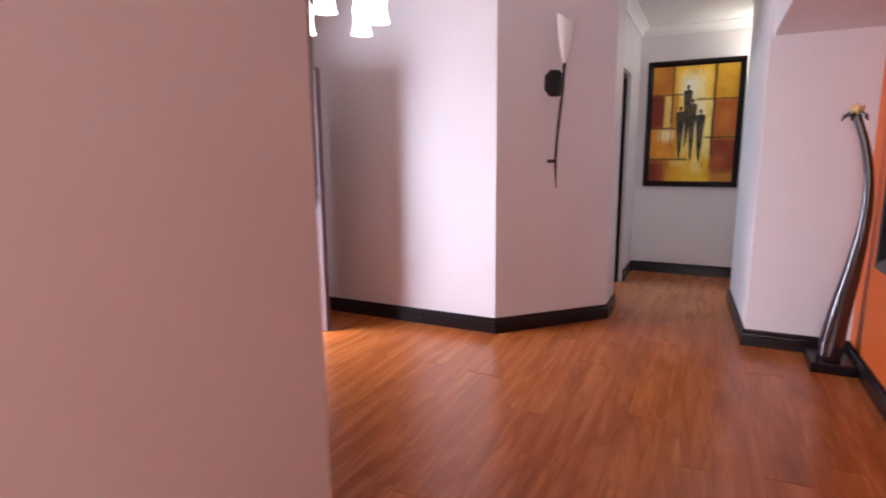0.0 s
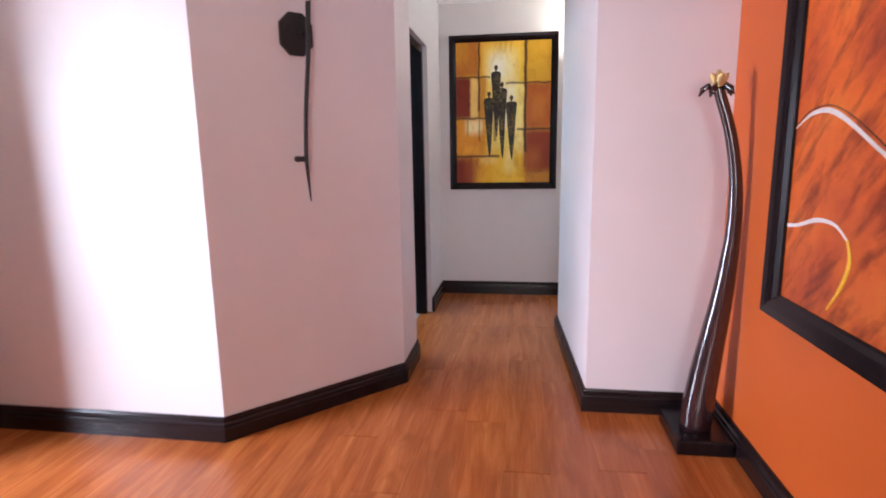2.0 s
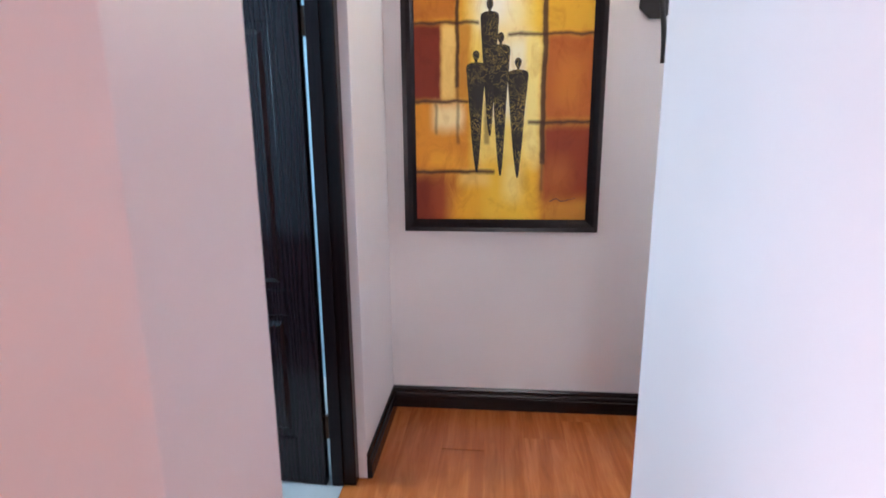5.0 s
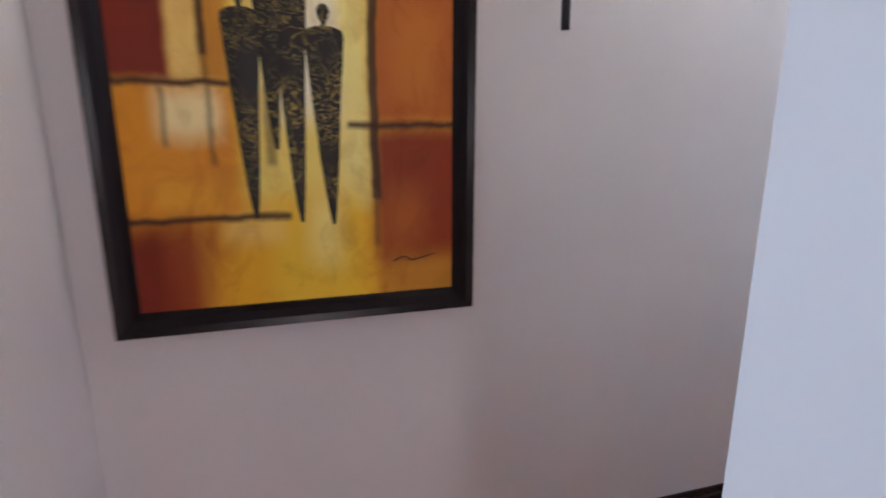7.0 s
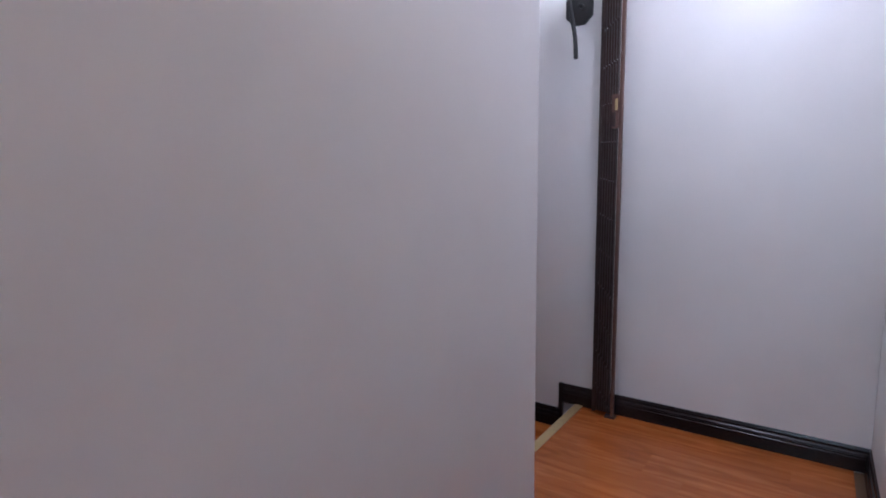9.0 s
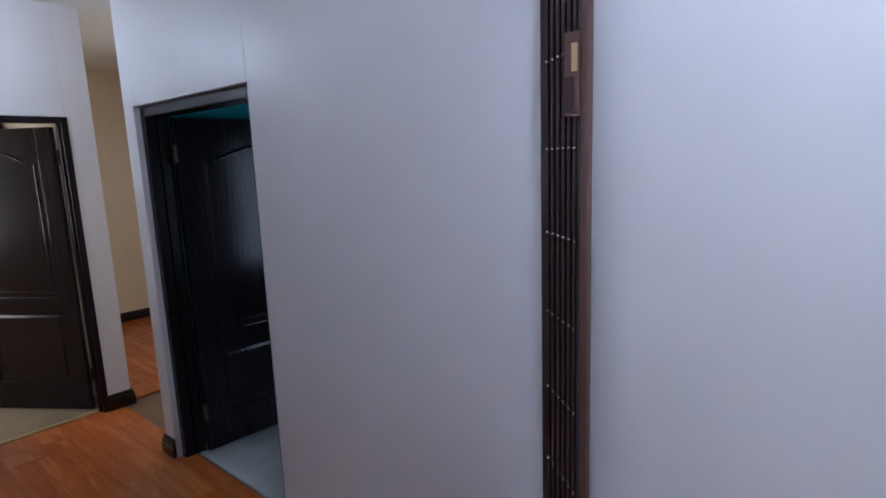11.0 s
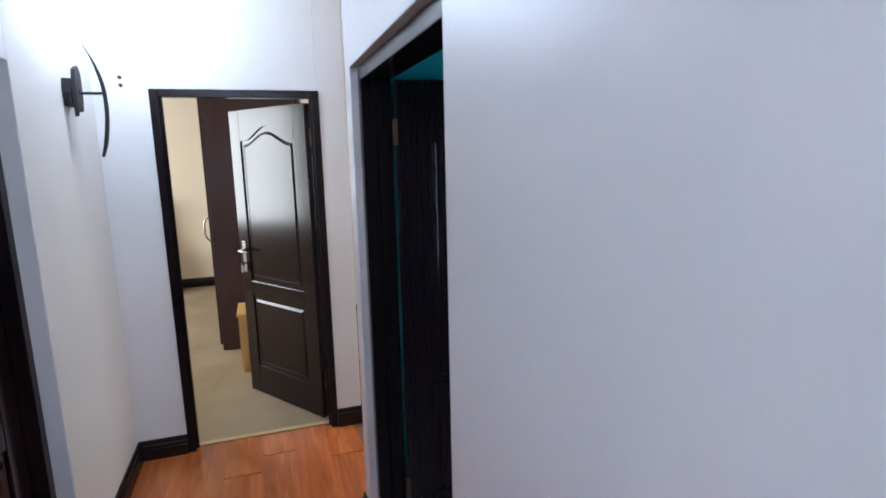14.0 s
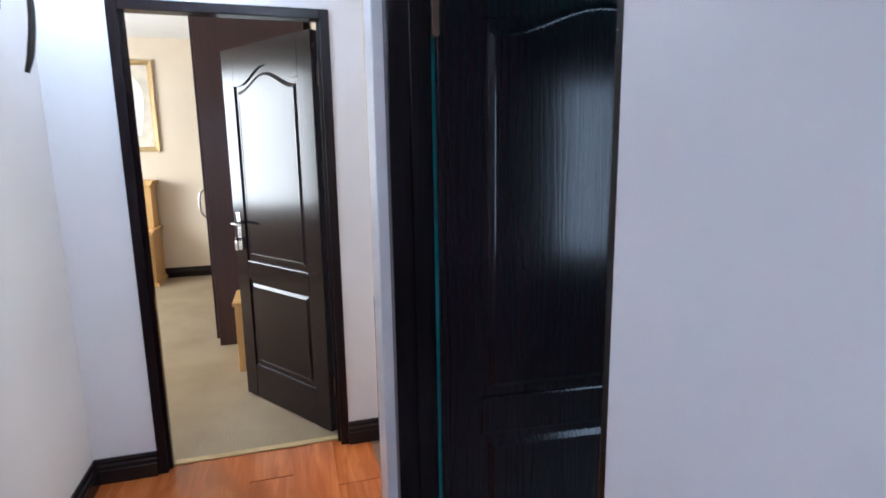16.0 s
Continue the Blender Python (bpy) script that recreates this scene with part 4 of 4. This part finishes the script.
lamp("blade_light_bulb", "POINT", Matrix.Translation((HALL_L + 0.16, 9.72, 2.36)), 11, (0.90, 0.95, 1.0), 0.05)

# added fill under the lobby ceiling; no light fitting belongs to it
lamp("lobby_fill_light", "POINT", Matrix.Translation((3.0, 5.9, 2.50)), 20, (0.86, 0.88, 1.0), 0.10)

# chandelier in the entrance
ch = thing("chandelier", pose(-1.42, 2.30, 0), "iron chandelier with frosted tulip glasses", "chandelier")
part("stem", sweep([(0, 0, CEIL), (0, 0, 2.20)], [0.010, 0.010], 10), M_IRON, ch)
part("ceiling_rose", lathe([(0.06, CEIL - 0.03), (0.055, CEIL - 0.012), (0.06, CEIL)], 20), M_IRON, ch, "", True)
part("hub", lathe([(0.01, 2.14), (0.035, 2.17), (0.035, 2.22), (0.012, 2.26)], 16), M_IRON, ch, "", True)
for k in range(5):
    a = 2 * math.pi * k / 5 + 0.25
    d = Vector((math.cos(a), math.sin(a), 0))
    part("arm", sweep(spline([d * 0.02 + Vector((0, 0, 2.2)), d * 0.12 + Vector((0, 0, 2.27)), d * 0.22 + Vector((0, 0, 2.26)), d * 0.26 + Vector((0, 0, 2.19))], 5), [0.008] * 16, 8), M_IRON, ch, "", True)
    g = lathe([(0.016, 2.185), (0.034, 2.165), (0.046, 2.11), (0.042, 2.05), (0.050, 2.005), (0.058, 1.985), (0.05, 1.987), (0.036, 2.05)], 16)
    bmesh.ops.translate(g, vec=d * 0.26, verts=g.verts)
    part("glass_shade", g, M_GLASS, ch, "lit cream tulip glass", True)


# ---------------------------------------------------------------- folding gate
gate = thing("folding_security_gate", pose(HALL_R - 0.004, 6.586, 0), "brown folding trellis security gate, pushed back against the wall", "security gate")
GH = 2.45
part("lead_post", bm_box(-0.090, -0.066, -0.121, -0.102, 0.012, GH, bevel=0.004), M_GATE, gate, "brown leading post")
part("fixed_post", bm_box(-0.065, -0.024, -0.003, 0.014, 0.012, GH, bevel=0.003), M_GATE_D, gate, "dark fixed post at the wall")
ys = [-0.086, -0.072, -0.058, -0.044, -0.030, -0.016]
for y in ys:
    b = bm_box(-0.085, -0.081, y - 0.005, y + 0.005, 0.03, GH - 0.03)
    bm_box(-0.085, -0.055, y - 0.005, y - 0.002, 0.03, GH - 0.03, b)
    part("upright", b, M_GATE_D, gate)
for k, z in enumerate(np.arange(0.13, GH, 0.205)):
    lean = 0.064 - 0.0092 * k
    for i, y in enumerate(ys):
        b = bmesh.new()
        bmesh.ops.create_uvsphere(b, u_segments=8, v_segments=5, radius=0.0040, matrix=Matrix.Translation((-0.086, y, z + lean * (i - 2.5) / 2.5)))
        part("rivet", b, M_CHROME, gate, "bright rivet", True)
    part("lattice_bar", sweep([(-0.078, ys[0], z - lean), (-0.078, ys[-1], z + lean)], [0.006, 0.006], 6), M_GATE_D, gate)
lk = part("lock_case", bm_box(-0.098, -0.070, -0.102, -0.066, 1.635, 1.815, bevel=0.003), M_GATE, gate, "brown lock case")
part("lock_plate", bm_box(-0.1005, -0.097, -0.098, -0.084, 1.73, 1.79, bevel=0.001), M_STRIP, lk, "dull metal keyhole plate")
part("grip", bm_box(-0.104, -0.097, -0.088, -0.068, 1.645, 1.72, bevel=0.003), M_GATE_D, lk)
part("foot_guide", prism([(-0.09, 0.0), (-0.03, 0.0), (-0.05, 0.012), (-0.09, 0.012)], -0.127, -0.07), M_GATE_D, gate)

# recessed step light by the hall floor
sw = thing("step_light", pose(HALL_R, 7.04, 0.275, 0, 0, -90), "small lit bronze step light set in the wall", "step light")
plate = bm_box(-0.042, 0.042, -0.010, 0, 0.034, 0.050, bevel=0.002)
for q in ((-0.042, 0.042, -0.050, -0.034), (-0.042, -0.028, -0.034, 0.034), (0.028, 0.042, -0.034, 0.034)):
    bm_box(q[0], q[1], -0.010, 0, q[2], q[3], plate, 0.002)
part("plate", plate, M_BRASS, sw, "bronze surround")
part("lens", prism([(-0.027, -0.033), (0.027, -0.033), (0.027, 0.033), (-0.027, 0.033)], -0.001, -0.004), M_STEPL, sw, "warm lit lens")
part("louvre", bm_box(-0.027, 0.027, -0.012, -0.004, 0.008, 0.016), M_BRASS, sw)

# two plugged screw holes high on the end wall
for z in (1.925, 1.965):
    pl = thing("screw_plug", pose(2.772, HALL_E, z), "dark screw plug in the white wall", "screw plug", "screw plugs")
    part("cap", sweep([(0, 0.004, 0), (0, -0.006, 0)], [0.011, 0.010], 8), M_IRON, pl)

# ---------------------------------------------------------------- bedroom things
wd = thing("wardrobe", pose(2.97, 11.95, FLOOR2), "tall dark veneered wardrobe with a white bow handle", "wardrobe")
part("body", bm_box(0.02, 0.78, 0, 1.9, 0.002, 2.70, bevel=0.003), M_WARD, wd)
for k in range(3):
    dr = part("door", bm_box(0.0, 0.0185, 0.005 + k * 0.632, 0.628 + k * 0.632, 0.06, 2.69, bevel=0.003), M_WARD, wd)
    y = 0.10 + k * 0.632
    part("handle", sweep(spline([(0.0, y, 0.98), (-0.04, y, 1.03), (-0.048, y, 1.10), (-0.04, y, 1.17), (0.0, y, 1.22)], 5), [0.008] * 21, 8), M_CHROME, dr, "pale bow handle", True)

dz = thing("pine_dresser", pose(1.50, 14.24, FLOOR2), "golden pine dresser with a raised back shelf", "dresser")
part("base", bm_box(0, 0.60, 0, 0.48, 0.05, 0.62, bevel=0.005), M_PINE, dz)
part("plinth", bm_box(0.01, 0.62, 0.01, 0.49, 0, 0.05, bevel=0.003), M_PINE, dz)
part("top", bm_box(-0.01, 0.625, -0.02, 0.50, 0.62, 0.65, bevel=0.006), M_PINE, dz)
for k in range(2):
    dr = part("drawer", bm_box(0.02 + k * 0.285, 0.295 + k * 0.285, -0.016, 0.001, 0.45, 0.60, bevel=0.004), M_PINE, dz)
    part("door", bm_box(0.02 + k * 0.285, 0.295 + k * 0.285, -0.016, 0.001, 0.07, 0.43, bevel=0.004), M_PINE, dz)
part("upper_case", bm_box(0.03, 0.585, 0.22, 0.49, 0.65, 1.12, bevel=0.004), M_PINE, dz)
part("cornice", prism([(-0.01, 1.19), (0.0, 1.15), (0.03, 1.12), (0.585, 1.12), (0.61, 1.15), (0.625, 1.19)], 0.17, 0.50, 0.003), M_PINE, dz)

bp = thing("bedroom_picture", pose(1.50, 14.75, 1.345), "pale print in an old gilt frame", "picture")
frame_bars(bp, 0.68, 1.02, 0.055, 0.04, M_GILT)
part("print", bm_box(0.05, 0.63, -0.014, -0.006, 0.05, 0.97), M_PRINT, bp, "pale sepia print")
flat_stroke([(0.40, 0.20), (0.46, 0.45), (0.50, 0.70), (0.42, 0.86)], [0.20, 0.18, 0.10, 0.04], M_DRESS, bp, "white_shape", -0.016)

bx = thing("pine_chest", pose(3.17, 11.36, FLOOR2), "small golden pine chest beside the wardrobe", "chest")
part("body", bm_box(0, 0.42, 0, 0.36, 0.0, 0.46, bevel=0.006), M_PINE, bx)
part("lid", bm_box(-0.012, 0.432, -0.012, 0.372, 0.46, 0.485, bevel=0.006), M_PINE, bx)
cb = thing("carved_frame_top", pose(3.55, 11.98, FLOOR2 + 2.704), "gilt frame lying on the wardrobe", "frame")
part("bar", bm_box(0, 0.12, 0, 0.5, 0, 0.05, bevel=0.006), M_GILT, cb)

# ---------------------------------------------------------------- laminate planks, laid along the passage
PLW, PLL = 0.193, 1.215


def plank_mesh(length):
    b = bm_box(0.0001, PLW - 0.0001, 0.0001, length - 0.0001, -0.011, 0.0)
    bmesh.ops.bevel(b, geom=[e for e in b.edges if all(v.co.z > -0.001 for v in e.verts)], offset=0.0002, segments=1, affect="EDGES")
    return mesh_of("plank", b, M_FLOOR)


PLANKS = {}


def lay(parent_name, x0, x1, y0, y1, z):
    owner = bpy.data.objects[parent_name]
    rng = random.Random(7)
    x = x0
    while x < x1 - 0.01:
        y = y0 - rng.uniform(0.0, 1.0)
        while y < y1 - 0.02:
            a, b = max(y, y0), min(y + PLL, y1)
            if b - a > 0.03:
                key = round(b - a, 2)
                if key not in PLANKS:
                    PLANKS[key] = plank_mesh(key)
                o = new("plank", PLANKS[key])
                o.parent = owner
                o.location = (x, a, z)
            y += PLL
        x += PLW


lay("floor", -2.80, 1.30, -0.75, 5.36, 0.0)
lay("floor", -0.45, 3.80, 5.36, STEP_Y - 0.002, 0.0)
lay("floor_lower_hall", 2.34, 3.80, STEP_Y + 0.017, HALL_E + 0.05, FLOOR2)
lay("floor_side_passage", 3.97, 5.5, HALL_E + 0.06, 12.58, FLOOR2 + 0.011)
